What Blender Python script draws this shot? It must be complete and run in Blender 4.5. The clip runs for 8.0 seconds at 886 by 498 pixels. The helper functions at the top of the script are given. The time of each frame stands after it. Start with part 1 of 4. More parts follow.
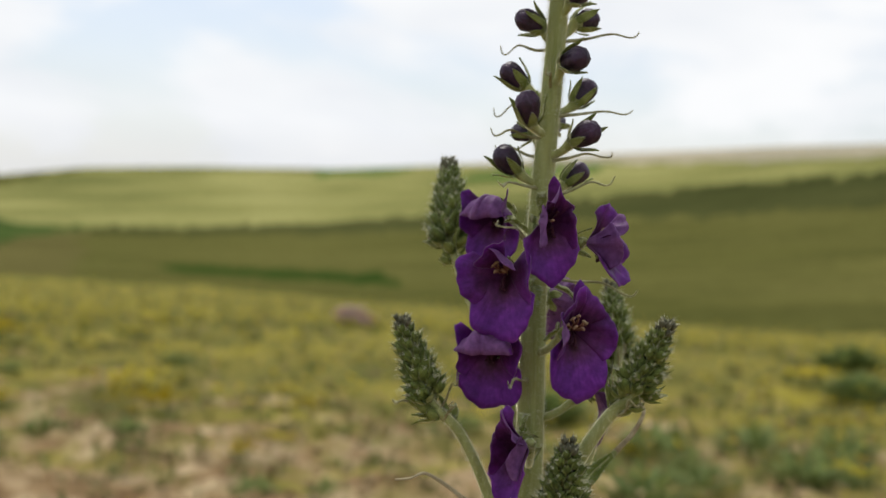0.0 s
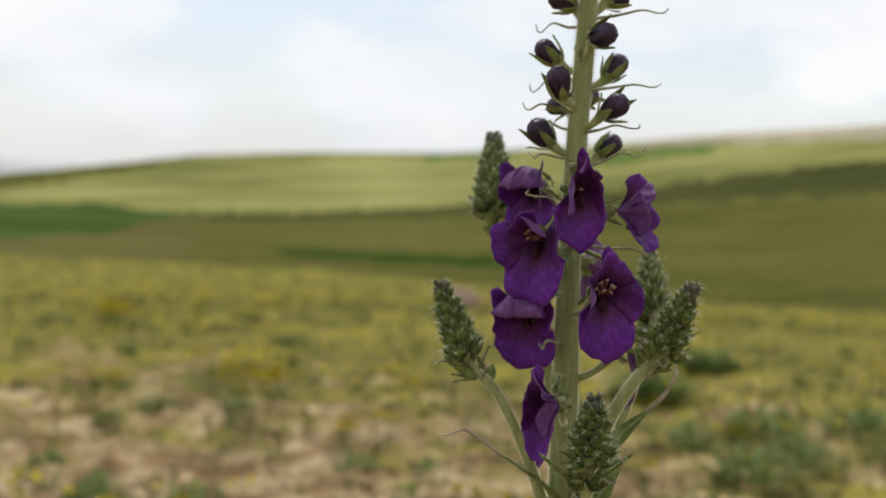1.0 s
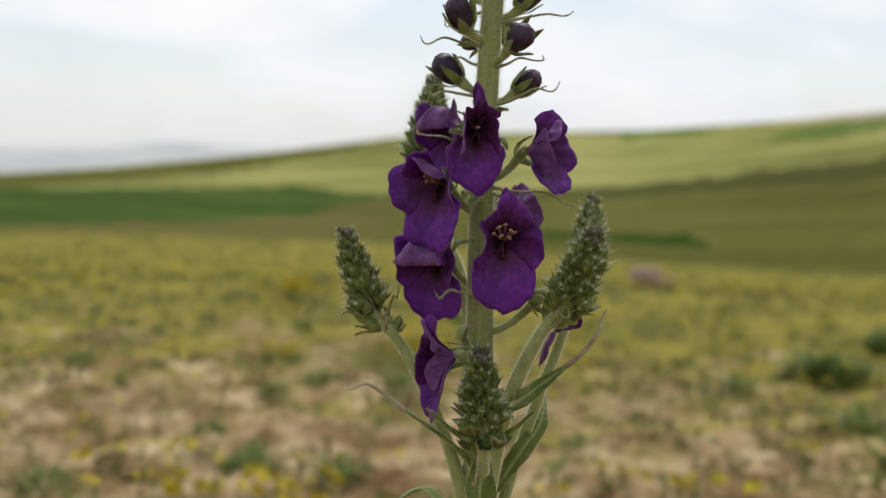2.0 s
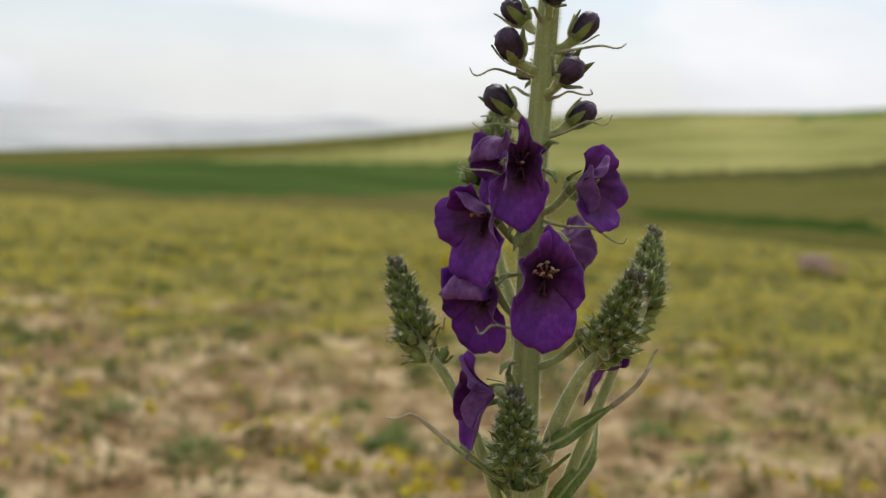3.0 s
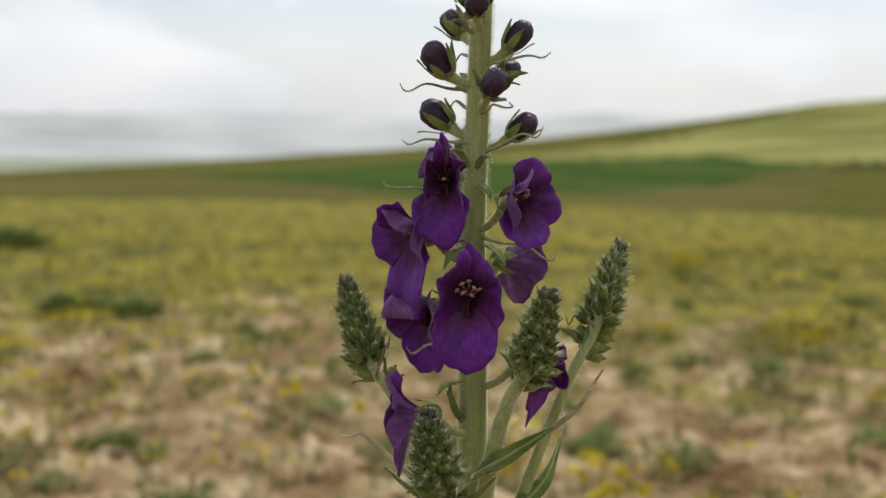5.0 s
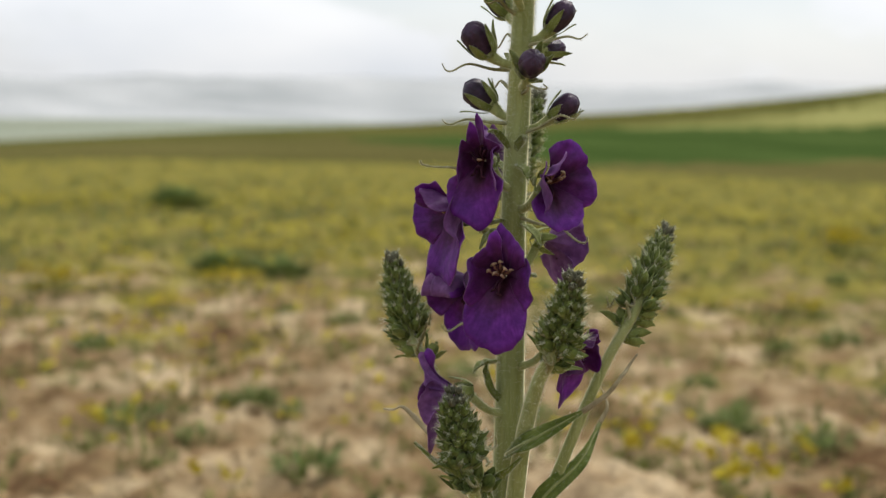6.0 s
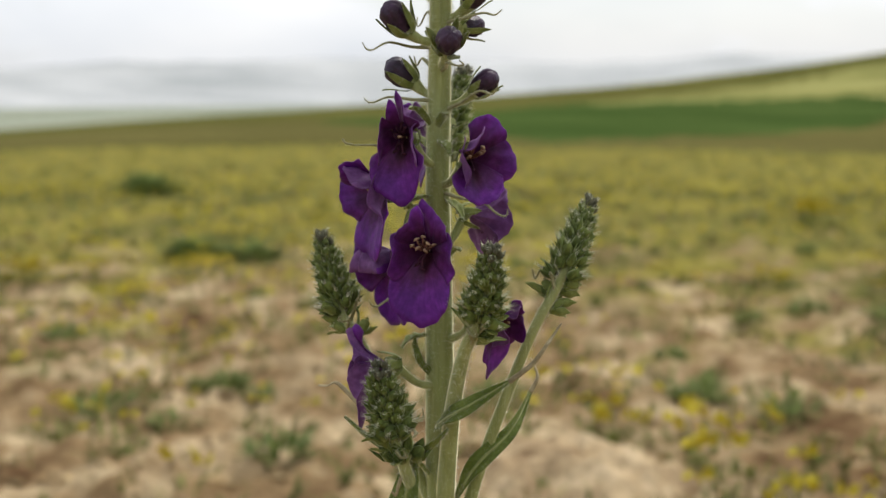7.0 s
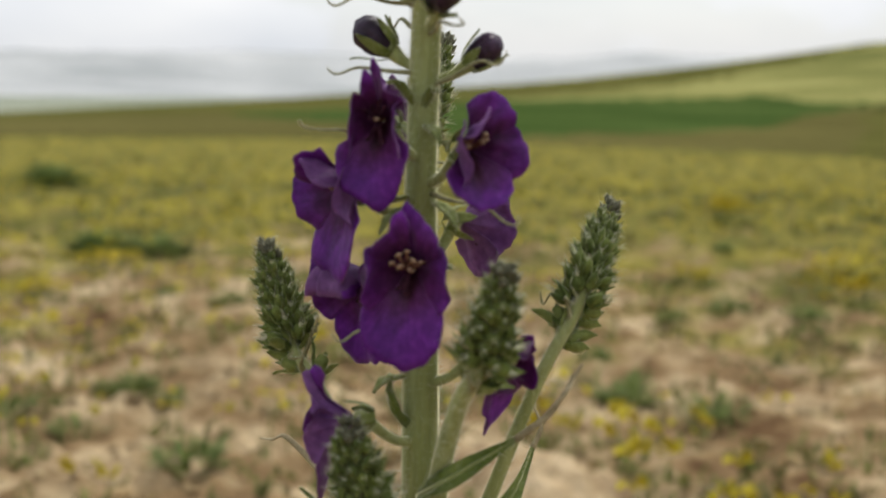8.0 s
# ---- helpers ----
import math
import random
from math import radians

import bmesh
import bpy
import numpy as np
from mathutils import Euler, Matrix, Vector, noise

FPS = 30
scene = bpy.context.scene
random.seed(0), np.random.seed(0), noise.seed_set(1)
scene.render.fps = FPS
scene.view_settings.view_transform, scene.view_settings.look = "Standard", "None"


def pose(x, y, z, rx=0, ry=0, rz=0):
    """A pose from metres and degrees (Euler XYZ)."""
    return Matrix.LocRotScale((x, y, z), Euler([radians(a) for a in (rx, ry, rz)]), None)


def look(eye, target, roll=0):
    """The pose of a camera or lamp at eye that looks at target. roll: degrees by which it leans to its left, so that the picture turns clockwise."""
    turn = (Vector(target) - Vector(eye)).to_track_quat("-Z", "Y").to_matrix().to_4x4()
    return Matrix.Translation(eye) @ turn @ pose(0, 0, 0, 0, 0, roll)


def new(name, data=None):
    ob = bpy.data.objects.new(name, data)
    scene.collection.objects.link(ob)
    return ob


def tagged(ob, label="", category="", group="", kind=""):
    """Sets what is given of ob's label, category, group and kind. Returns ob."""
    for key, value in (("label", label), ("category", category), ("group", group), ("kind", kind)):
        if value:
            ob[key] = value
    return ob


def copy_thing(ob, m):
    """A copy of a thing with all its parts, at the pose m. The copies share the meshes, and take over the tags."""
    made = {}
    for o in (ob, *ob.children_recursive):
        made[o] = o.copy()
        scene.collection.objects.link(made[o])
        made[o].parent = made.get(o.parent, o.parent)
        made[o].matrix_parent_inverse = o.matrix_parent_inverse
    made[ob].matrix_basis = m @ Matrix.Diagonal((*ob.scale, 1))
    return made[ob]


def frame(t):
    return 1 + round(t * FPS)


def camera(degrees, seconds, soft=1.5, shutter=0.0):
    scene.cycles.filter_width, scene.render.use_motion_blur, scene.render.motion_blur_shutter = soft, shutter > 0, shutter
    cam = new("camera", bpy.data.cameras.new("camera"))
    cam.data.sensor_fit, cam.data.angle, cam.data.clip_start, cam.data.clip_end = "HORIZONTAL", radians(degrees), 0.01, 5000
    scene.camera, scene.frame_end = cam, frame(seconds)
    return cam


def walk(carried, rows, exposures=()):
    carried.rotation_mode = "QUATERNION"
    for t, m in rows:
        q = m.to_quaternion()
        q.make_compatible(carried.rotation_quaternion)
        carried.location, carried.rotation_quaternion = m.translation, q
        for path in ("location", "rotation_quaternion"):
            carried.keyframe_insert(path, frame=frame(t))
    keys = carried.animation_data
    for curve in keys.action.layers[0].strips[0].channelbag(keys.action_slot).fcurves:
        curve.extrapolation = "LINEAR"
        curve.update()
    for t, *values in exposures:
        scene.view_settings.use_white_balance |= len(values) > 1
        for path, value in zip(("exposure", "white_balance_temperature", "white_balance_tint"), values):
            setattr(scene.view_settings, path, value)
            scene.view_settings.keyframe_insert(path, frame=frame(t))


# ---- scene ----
cam = camera(40.07, 8.0, soft=1.3)
# A close focus with a wide aperture: the plant is sharp and the land behind it is soft.
cam.data.dof.use_dof = True
cam.data.dof.focus_distance = 0.331
cam.data.dof.aperture_fstop = 13.6
PATH = [
    (0, pose(-0.2113, -0.2844, 0.4901, 89.729, -2.320, -30.244)),
    (0.3, pose(-0.2104, -0.2953, 0.4833, 89.373, -1.717, -28.254)),
    (0.5, pose(-0.2073, -0.3050, 0.4850, 88.735, -2.012, -28.634)),
    (0.8, pose(-0.2002, -0.3074, 0.4900, 90.000, -2.043, -26.525)),
    (1, pose(-0.2010, -0.3135, 0.4866, 88.749, -1.862, -25.016)),
    (1.2, pose(-0.1801, -0.3171, 0.4837, 88.070, -2.537, -20.868)),
    (1.5, pose(-0.1517, -0.3232, 0.4752, 88.087, -2.500, -19.363)),
    (1.7, pose(-0.1431, -0.3269, 0.4736, 87.385, -1.944, -18.938)),
    (2, pose(-0.1101, -0.3255, 0.4781, 87.544, -1.272, -15.810)),
    (2.2, pose(-0.1026, -0.3287, 0.4798, 87.498, -0.845, -14.311)),
    (3.3, pose(-0.0655, -0.3289, 0.4980, 86.000, -2.869, -7.023)),
    (3.5, pose(-0.0618, -0.3249, 0.4978, 86.707, -2.325, -8.942)),
    (3.8, pose(-0.0634, -0.3230, 0.5011, 87.628, -0.328, -9.361)),
    (4, pose(-0.0578, -0.3232, 0.4963, 87.312, -0.529, -7.366)),
    (4.2, pose(-0.0440, -0.3278, 0.4920, 85.943, -2.402, -3.672)),
    (4.5, pose(-0.0240, -0.3278, 0.4969, 86.032, -1.665, 0.001)),
    (4.8, pose(-0.0091, -0.3269, 0.5008, 85.474, -1.174, 1.830)),
    (5, pose(0.0137, -0.3268, 0.5032, 85.796, -0.765, 3.699)),
    (5.2, pose(0.0208, -0.3322, 0.5034, 84.964, -0.947, 5.001)),
    (6.3, pose(0.0557, -0.3239, 0.5089, 83.804, -1.462, 11.947)),
    (6.5, pose(0.0588, -0.3247, 0.5091, 83.425, -0.641, 11.031)),
    (6.8, pose(0.0595, -0.3261, 0.5098, 83.089, 0.274, 9.102)),
    (7, pose(0.0617, -0.3280, 0.5072, 83.157, -0.067, 9.732)),
    (7.2, pose(0.0560, -0.3347, 0.5024, 82.831, 0.608, 8.319)),
    (7.3, pose(0.0611, -0.3270, 0.5067, 80.686, -0.232, 9.030)),
    (7.5, pose(0.0613, -0.3258, 0.5037, 81.295, -0.082, 8.166)),
    (7.7, pose(0.0519, -0.3065, 0.5045, 82.878, 0.563, 7.800)),
    (7.8, pose(0.0473, -0.2875, 0.5017, 83.721, 0.177, 7.863)),
    (8, pose(0.0316, -0.2504, 0.5024, 82.950, -0.933, 5.611)),
]
walk(cam, PATH, ((0.0, 0.0), (5.0, 0.02), (6.5, 0.12), (7.5, 0.16), (8.0, 0.06)))
scene.view_settings.exposure = 0.0

# ---- sky and sun: thin bright cloud over a pale blue sky ----
SUN_UP, SUN_TURN = 58.0, 20.0      # degrees over the horizon; degrees from ahead to the right
world = bpy.data.worlds.new("sky")
scene.world = world
world.use_nodes = True
wn, wl = world.node_tree.nodes, world.node_tree.links
wn.clear()


def wnode(kind, **values):
    n = wn.new(kind)
    for key, value in values.items():
        n.inputs[key].default_value = value
    return n


sky = wn.new("ShaderNodeTexSky")
sky.sky_type, sky.sun_disc = "NISHITA", False
sky.sun_elevation, sky.sun_rotation = radians(SUN_UP), radians(SUN_TURN)
sky.air_density, sky.dust_density = 1.0, 2.5
where = wn.new("ShaderNodeTexCoord")
flat = wn.new("ShaderNodeMapping")
flat.inputs["Scale"].default_value = (1.0, 1.0, 2.6)
puff = wnode("ShaderNodeTexNoise", Scale=3.1, Detail=7.0, Roughness=0.52, Distortion=0.25)
cover = wn.new("ShaderNodeMapRange")
cover.interpolation_type = "SMOOTHSTEP"
for key, value in (("From Min", 0.40), ("From Max", 0.55), ("To Min", 0.15), ("To Max", 1.0)):
    cover.inputs[key].default_value = value
split = wn.new("ShaderNodeSeparateXYZ")
low = wn.new("ShaderNodeMapRange")            # cloud closes towards the horizon
for key, value in (("From Min", 0.02), ("From Max", 0.17), ("To Min", 1.0), ("To Max", 0.0)):
    low.inputs[key].default_value = value
most = wn.new("ShaderNodeMath")
most.operation = "MAXIMUM"
shade = wnode("ShaderNodeTexNoise", Scale=5.0, Detail=5.0, Roughness=0.5)
grey = wn.new("ShaderNodeValToRGB")
grey.color_ramp.elements[0].position, grey.color_ramp.elements[0].color = 0.3, (0.84, 0.87, 0.915, 1)
grey.color_ramp.elements[1].position, grey.color_ramp.elements[1].color = 0.62, (0.975, 0.985, 1.0, 1)
clear = wnode("ShaderNodeBackground", Strength=0.13)
cloud = wnode("ShaderNodeBackground", Strength=1.0)
both = wn.new("ShaderNodeMixShader")
wout = wn.new("ShaderNodeOutputWorld")
wl.new(where.outputs["Generated"], flat.inputs["Vector"])
wl.new(flat.outputs["Vector"], puff.inputs["Vector"])
wl.new(flat.outputs["Vector"], shade.inputs["Vector"])
wl.new(puff.outputs["Fac"], cover.inputs["Value"])
wl.new(where.outputs["Generated"], split.inputs["Vector"])
wl.new(split.outputs["Z"], low.inputs["Value"])
wl.new(cover.outputs["Result"], most.inputs[0])
wl.new(low.outputs["Result"], most.inputs[1])
wl.new(shade.outputs["Fac"], grey.inputs["Fac"])
wl.new(sky.outputs["Color"], clear.inputs["Color"])
veil = wn.new("ShaderNodeMapRange")
for key, value in (("From Min", 0.0), ("From Max", 0.095), ("To Min", 0.73), ("To Max", 1.0)):
    veil.inputs[key].default_value = value
dim = wn.new("ShaderNodeVectorMath")
dim.operation = "SCALE"
wl.new(split.outputs["Z"], veil.inputs["Value"])
wl.new(grey.outputs["Color"], dim.inputs[0])
wl.new(veil.outputs["Result"], dim.inputs["Scale"])
wl.new(dim.outputs["Vector"], cloud.inputs["Color"])
wl.new(most.outputs["Value"], both.inputs["Fac"])
wl.new(clear.outputs["Background"], both.inputs[1])
wl.new(cloud.outputs["Background"], both.inputs[2])
wl.new(both.outputs["Shader"], wout.inputs["Surface"])

sun_data = bpy.data.lights.new("sun", "SUN")
sun_data.energy, sun_data.angle, sun_data.color = 1.4, radians(14), (1.0, 0.96, 0.9)
sun = new("sun", sun_data)
a, b = radians(SUN_TURN), radians(SUN_UP)
sun.matrix_basis = look((0, 0, 0), (-math.sin(a) * math.cos(b), -math.cos(a) * math.cos(b), -math.sin(b)))
sun.location = (3, 8, 14)


# ---- materials ----
def material(name, rough=0.7, gloss=0.3, translucent=0.0):
    m = bpy.data.materials.new(name)
    m.use_nodes = True
    n = m.node_tree.nodes
    p = n["Principled BSDF"]
    p.inputs["Roughness"].default_value = rough
    p.inputs["Specular IOR Level"].default_value = gloss
    return m, n, m.node_tree.links, p


def ramp(n, stops):
    r = n.new("ShaderNodeValToRGB")
    e = r.color_ramp.elements
    while len(e) < len(stops):
        e.new(0.5)
    for el, (at, c) in zip(e, stops):
        el.position, el.color = at, (*c, 1)
    return r


def noise_node(n, l, coords, scale, detail=4.0, rough=0.55):
    t = n.new("ShaderNodeTexNoise")
    t.inputs["Scale"].default_value, t.inputs["Detail"].default_value, t.inputs["Roughness"].default_value = scale, detail, rough
    l.new(coords, t.inputs["Vector"])
    return t.outputs["Fac"]


def mixed(n, l, fac, one, two, blend="MIX"):
    m = n.new("ShaderNodeMix")
    m.data_type, m.blend_type = "RGBA", blend
    if isinstance(fac, float):
        m.inputs[0].default_value = fac
    else:
        l.new(fac, m.inputs[0])
    for sock, v in ((m.inputs[6], one), (m.inputs[7], two)):
        if isinstance(v, tuple):
            sock.default_value = (*v, 1)
        else:
            l.new(v, sock)
    return m.outputs[2]


def grown(name, dark, light, scale, rough=0.65, gloss=0.25, thin=0.0, bump=0.0, island=False, fine=None, along=1.0, vary=False, low=0.72):
    """Plant tissue: two tones at two scales, fine relief, and light through thin parts."""
    m, n, l, p = material(name, rough, gloss)
    pos = n.new("ShaderNodeTexCoord").outputs["Object"]
    if along != 1.0:        # fibres run up the shoot
        st = n.new("ShaderNodeVectorMath")
        st.operation = "MULTIPLY"
        st.inputs[1].default_value = (1, 1, along)
        l.new(pos, st.inputs[0])
        pos = st.outputs["Vector"]
    f1 = noise_node(n, l, pos, scale, 3)
    col = ramp(n, ((0.32, dark), (0.68, light)))
    l.new(f1, col.inputs["Fac"])
    f2 = noise_node(n, l, pos, fine or scale * 9, 3)
    speck = ramp(n, ((0.3, (low, low, low)), (0.7, (1.15, 1.15, 1.15))))
    l.new(f2, speck.inputs["Fac"])
    out = mixed(n, l, 1.0, col.outputs["Color"], speck.outputs["Color"], "MULTIPLY")
    if island:
        rnd = n.new("ShaderNodeNewGeometry").outputs["Random Per Island"]
        var = ramp(n, ((0.0, (0.6, 0.62, 0.6)), (1.0, (1.35, 1.3, 1.2))))
        l.new(rnd, var.inputs["Fac"])
        out = mixed(n, l, 1.0, out, var.outputs["Color"], "MULTIPLY")
    if vary:
        rnd = n.new("ShaderNodeObjectInfo").outputs["Random"]
        var = ramp(n, ((0.0, (0.72, 0.75, 0.72)), (1.0, (1.28, 1.24, 1.12))))
        l.new(rnd, var.inputs["Fac"])
        out = mixed(n, l, 1.0, out, var.outputs["Color"], "MULTIPLY")
    l.new(out, p.inputs["Base Color"])
    if bump:
        b = n.new("ShaderNodeBump")
        b.inputs["Strength"].default_value, b.inputs["Distance"].default_value = 0.6, bump
        l.new(f2, b.inputs["Height"])
        l.new(b.outputs["Normal"], p.inputs["Normal"])
    if thin:
        t = n.new("ShaderNodeBsdfTranslucent")
        l.new(out, t.inputs["Color"])
        mx = n.new("ShaderNodeMixShader")
        mx.inputs[0].default_value = thin
        l.new(p.outputs[0], mx.inputs[1])
        l.new(t.outputs[0], mx.inputs[2])
        l.new(mx.outputs[0], n["Material Output"].inputs["Surface"])
    return m


STEM = grown("downy_stem", (0.225, 0.25, 0.085), (0.36, 0.385, 0.16), 260, 0.8, 0.15, bump=0.00015, fine=1100, along=0.08, low=0.88)
HAIR = grown("pale_hair", (0.82, 0.82, 0.68), (0.92, 0.91, 0.80), 60, 0.8, 0.1, thin=0.5)
SEPAL = grown("green_sepal", (0.16, 0.205, 0.05), (0.32, 0.365, 0.11), 160, 0.7, 0.2, thin=0.25, bump=0.0002)
SPIKE = grown("spike_bud", (0.060, 0.090, 0.020), (0.235, 0.285, 0.080), 220, 0.75, 0.2, thin=0.12, bump=0.0002, vary=True)
SPIKE_TIP = grown("spike_tip", (0.10, 0.10, 0.065), (0.17, 0.165, 0.10), 220, 0.75, 0.2, thin=0.1)
LEAF = grown("leaf_green", (0.125, 0.175, 0.030), (0.24, 0.295, 0.072), 120, 0.6, 0.25, thin=0.3, bump=0.0003)
DRY = grown("dry_bract", (0.24, 0.22, 0.10), (0.50, 0.48, 0.28), 150, 0.8, 0.15, thin=0.2)
WITHERED = grown("withered_leaf", (0.30, 0.245, 0.14), (0.54, 0.46, 0.29), 180, 0.85, 0.1, thin=0.15)
PETAL = grown("petal_face", (0.155, 0.019, 0.285), (0.285, 0.046, 0.50), 70, 0.42, 0.35, thin=0.5, bump=0.0002, fine=520)
PETAL_BACK = grown("petal_back", (0.16, 0.050, 0.21), (0.32, 0.138, 0.36), 70, 0.55, 0.25, thin=0.38, bump=0.0002, fine=520)
BUD = grown("bud_skin", (0.016, 0.006, 0.021), (0.052, 0.019, 0.060), 240, 0.42, 0.4, bump=0.0006, vary=True, fine=700)
ANTHER = grown("anther", (0.26, 0.15, 0.10), (0.46, 0.32, 0.21), 400, 0.7, 0.2)
THROAT = grown("throat_hair", (0.035, 0.008, 0.025), (0.10, 0.03, 0.05), 400, 0.7, 0.2)

for downy, weight in ((STEM, 1.0), (SEPAL, 0.3), (SPIKE, 0.3), (SPIKE_TIP, 0.25), (LEAF, 0.15), (PETAL, 0.42), (PETAL_BACK, 0.40)):
    skin = downy.node_tree.nodes["Principled BSDF"]
    skin.inputs["Sheen Tint"].default_value = (0.75, 0.45, 0.95, 1) if weight in (0.42, 0.40) else (1.0, 0.95, 0.66, 1)
    skin.inputs["Sheen Weight"].default_value, skin.inputs["Sheen Roughness"].default_value = weight, 0.35


def felted(m, tone, rough):
    """A layer of matted down on a shoot: soft fibres that catch light along its edges."""
    n, l = m.node_tree.nodes, m.node_tree.links
    end = n["Material Output"].inputs["Surface"]
    src = end.links[0].from_socket
    down = n.new("ShaderNodeBsdfSheen")
    down.inputs["Color"].default_value, down.inputs["Roughness"].default_value = (*tone, 1), rough
    both = n.new("ShaderNodeAddShader")
    l.new(src, both.inputs[0])
    l.new(down.outputs[0], both.inputs[1])
    l.new(both.outputs[0], end)


felted(STEM, (1.0, 0.98, 0.80), 0.3)
felted(SEPAL, (0.42, 0.42, 0.30), 0.3)
felted(LEAF, (0.30, 0.31, 0.20), 0.25)
felted(SPIKE, (0.12, 0.125, 0.08), 0.3)


def blotch(m):
    """Darker, redder pigment round the flower's eye, and fine veins running out from it."""
    n, l = m.node_tree.nodes, m.node_tree.links
    p = n["Principled BSDF"]
    src = p.inputs["Base Color"].links[0].from_socket
    pos = n.new("ShaderNodeTexCoord").outputs["Object"]
    away = n.new("ShaderNodeVectorMath")
    away.operation = "LENGTH"
    l.new(pos, away.inputs[0])
    wob = noise_node(n, l, pos, 260, 3)
    add = n.new("ShaderNodeMath")
    add.operation = "MULTIPLY_ADD"
    add.inputs[1].default_value, add.inputs[2].default_value = 0.004, -0.002
    l.new(wob, add.inputs[0])
    both = n.new("ShaderNodeMath")
    both.operation = "ADD"
    l.new(away.outputs["Value"], both.inputs[0])
    l.new(add.outputs[0], both.inputs[1])
    span = n.new("ShaderNodeMapRange")
    for key, value in (("From Min", 0.0015), ("From Max", 0.0135), ("To Min", 0.0), ("To Max", 1.0)):
        span.inputs[key].default_value = value
    l.new(both.outputs[0], span.inputs["Value"])
    tone = ramp(n, ((0.0, (0.42, 0.8, 0.16)), (0.5, (0.66, 0.75, 0.40)), (1.0, (1.0, 1.0, 1.0))))
    l.new(span.outputs["Result"], tone.inputs["Fac"])
    shift = n.new("ShaderNodeVectorMath")       # a maroon streak runs down the lip from the eye
    shift.operation = "MULTIPLY_ADD"
    shift.inputs[1].default_value, shift.inputs[2].default_value = (1 / 0.0024, 1 / 0.0058, 0), (0, 0.62, 0)
    l.new(pos, shift.inputs[0])
    near = n.new("ShaderNodeVectorMath")
    near.operation = "LENGTH"
    l.new(shift.outputs["Vector"], near.inputs[0])
    streak = ramp(n, ((0.35, (0.50, 0.55, 0.28)), (1.0, (1.0, 1.0, 1.0))))
    l.new(near.outputs["Value"], streak.inputs["Fac"])
    src2 = mixed(n, l, 1.0, src, streak.outputs["Color"], "MULTIPLY")
    unit = n.new("ShaderNodeVectorMath")
    unit.operation = "NORMALIZE"
    l.new(pos, unit.inputs[0])
    vein = noise_node(n, l, unit.outputs["Vector"], 16, 2)
    vr = ramp(n, ((0.35, (0.92, 0.91, 0.93)), (0.6, (1.05, 1.05, 1.04))))
    l.new(vein, vr.inputs["Fac"])
    out = mixed(n, l, 1.0, mixed(n, l, 1.0, src2, tone.outputs["Color"], "MULTIPLY"), vr.outputs["Color"], "MULTIPLY")
    for k in [k for k in src.links if k.to_node.type in ("BSDF_PRINCIPLED", "BSDF_TRANSLUCENT")]:
        sock = k.to_socket
        l.remove(k)
        l.new(out, sock)


blotch(PETAL)
FILAMENT = grown("filament", (0.16, 0.06, 0.05), (0.30, 0.14, 0.08), 400, 0.7, 0.2)


# ---- shape helpers; the plant is drawn in millimetres from its tallest open flower's eye ----
ROOT = Vector((0.7, 22.0, -467.3))


def mm(x, y, z):
    return (Vector((x, y, z)) - ROOT) * 0.001


def mesh_of(name, verts, faces, materials, index=None, smooth=True):
    me = bpy.data.meshes.new(name)
    me.from_pydata([tuple(v) for v in verts], [], faces)
    for m in materials:
        me.materials.append(m)
    if index is not None:
        me.polygons.foreach_set("material_index", index)
    if smooth:
        me.polygons.foreach_set("use_smooth", [True] * len(me.polygons))
    me.update()
    return me


def part(name, me, parent, label="", m=None):
    ob = new(name, me)
    ob.parent = parent
    if m is not None:
        ob.matrix_basis = m
    return tagged(ob, label) if label else ob


def spline(points, n):
    """Catmull-Rom through the points; n steps a stretch."""
    p = [Vector(q) for q in points]
    p = [p[0] * 2 - p[1], *p, p[-1] * 2 - p[-2]]
    out = []
    for i in range(1, len(p) - 2):
        for k in range(n):
            t = k / n
            out.append(0.5 * ((2 * p[i]) + (p[i + 1] - p[i - 1]) * t + (2 * p[i - 1] - 5 * p[i] + 4 * p[i + 1] - p[i + 2]) * t * t
                              + (3 * p[i] - p[i - 1] - 3 * p[i + 1] + p[i + 2]) * t ** 3))
    out.append(p[-2])
    return out


def frames_along(pts):
    out, side = [], None
    for i, p in enumerate(pts):
        d = (pts[min(i + 1, len(pts) - 1)] - pts[max(i - 1, 0)]).normalized()
        if side is None:
            side = d.orthogonal().normalized()
        side = (side - d * side.dot(d)).normalized()
        out.append((p, d, side, d.cross(side)))
    return out


def tube(points, radii, n=6, sides=10, ribs=0.0, flat=1.0):
    """Verts and faces of a tapered round shoot; ribs: how deep it is grooved; flat: its thickness across."""
    pts = spline(points, n)
    verts, faces = [], []
    for i, (p, d, s, b) in enumerate(frames_along(pts)):
        f = i / (len(pts) - 1) * (len(radii) - 1)
        k = min(int(f), len(radii) - 2)
        r = radii[k] + (radii[k + 1] - radii[k]) * (f - k)
        for j in range(sides):
            a = 2 * math.pi * j / sides
            rr = r * (1 + ribs * math.cos(5 * a + i * 0.02) + ribs * 0.5 * noise.noise(p * 900 + Vector((j, 0, 0))))
            verts.append(p + s * (math.cos(a) * rr) + b * (math.sin(a) * rr * flat))
    m = len(pts)
    for i in range(m - 1):
        for j in range(sides):
            q = (j + 1) % sides
            faces.append((i * sides + j, i * sides + q, (i + 1) * sides + q, (i + 1) * sides + j))
    faces += [tuple(reversed(range(sides))), tuple(range((m - 1) * sides, m * sides))]
    return verts, faces


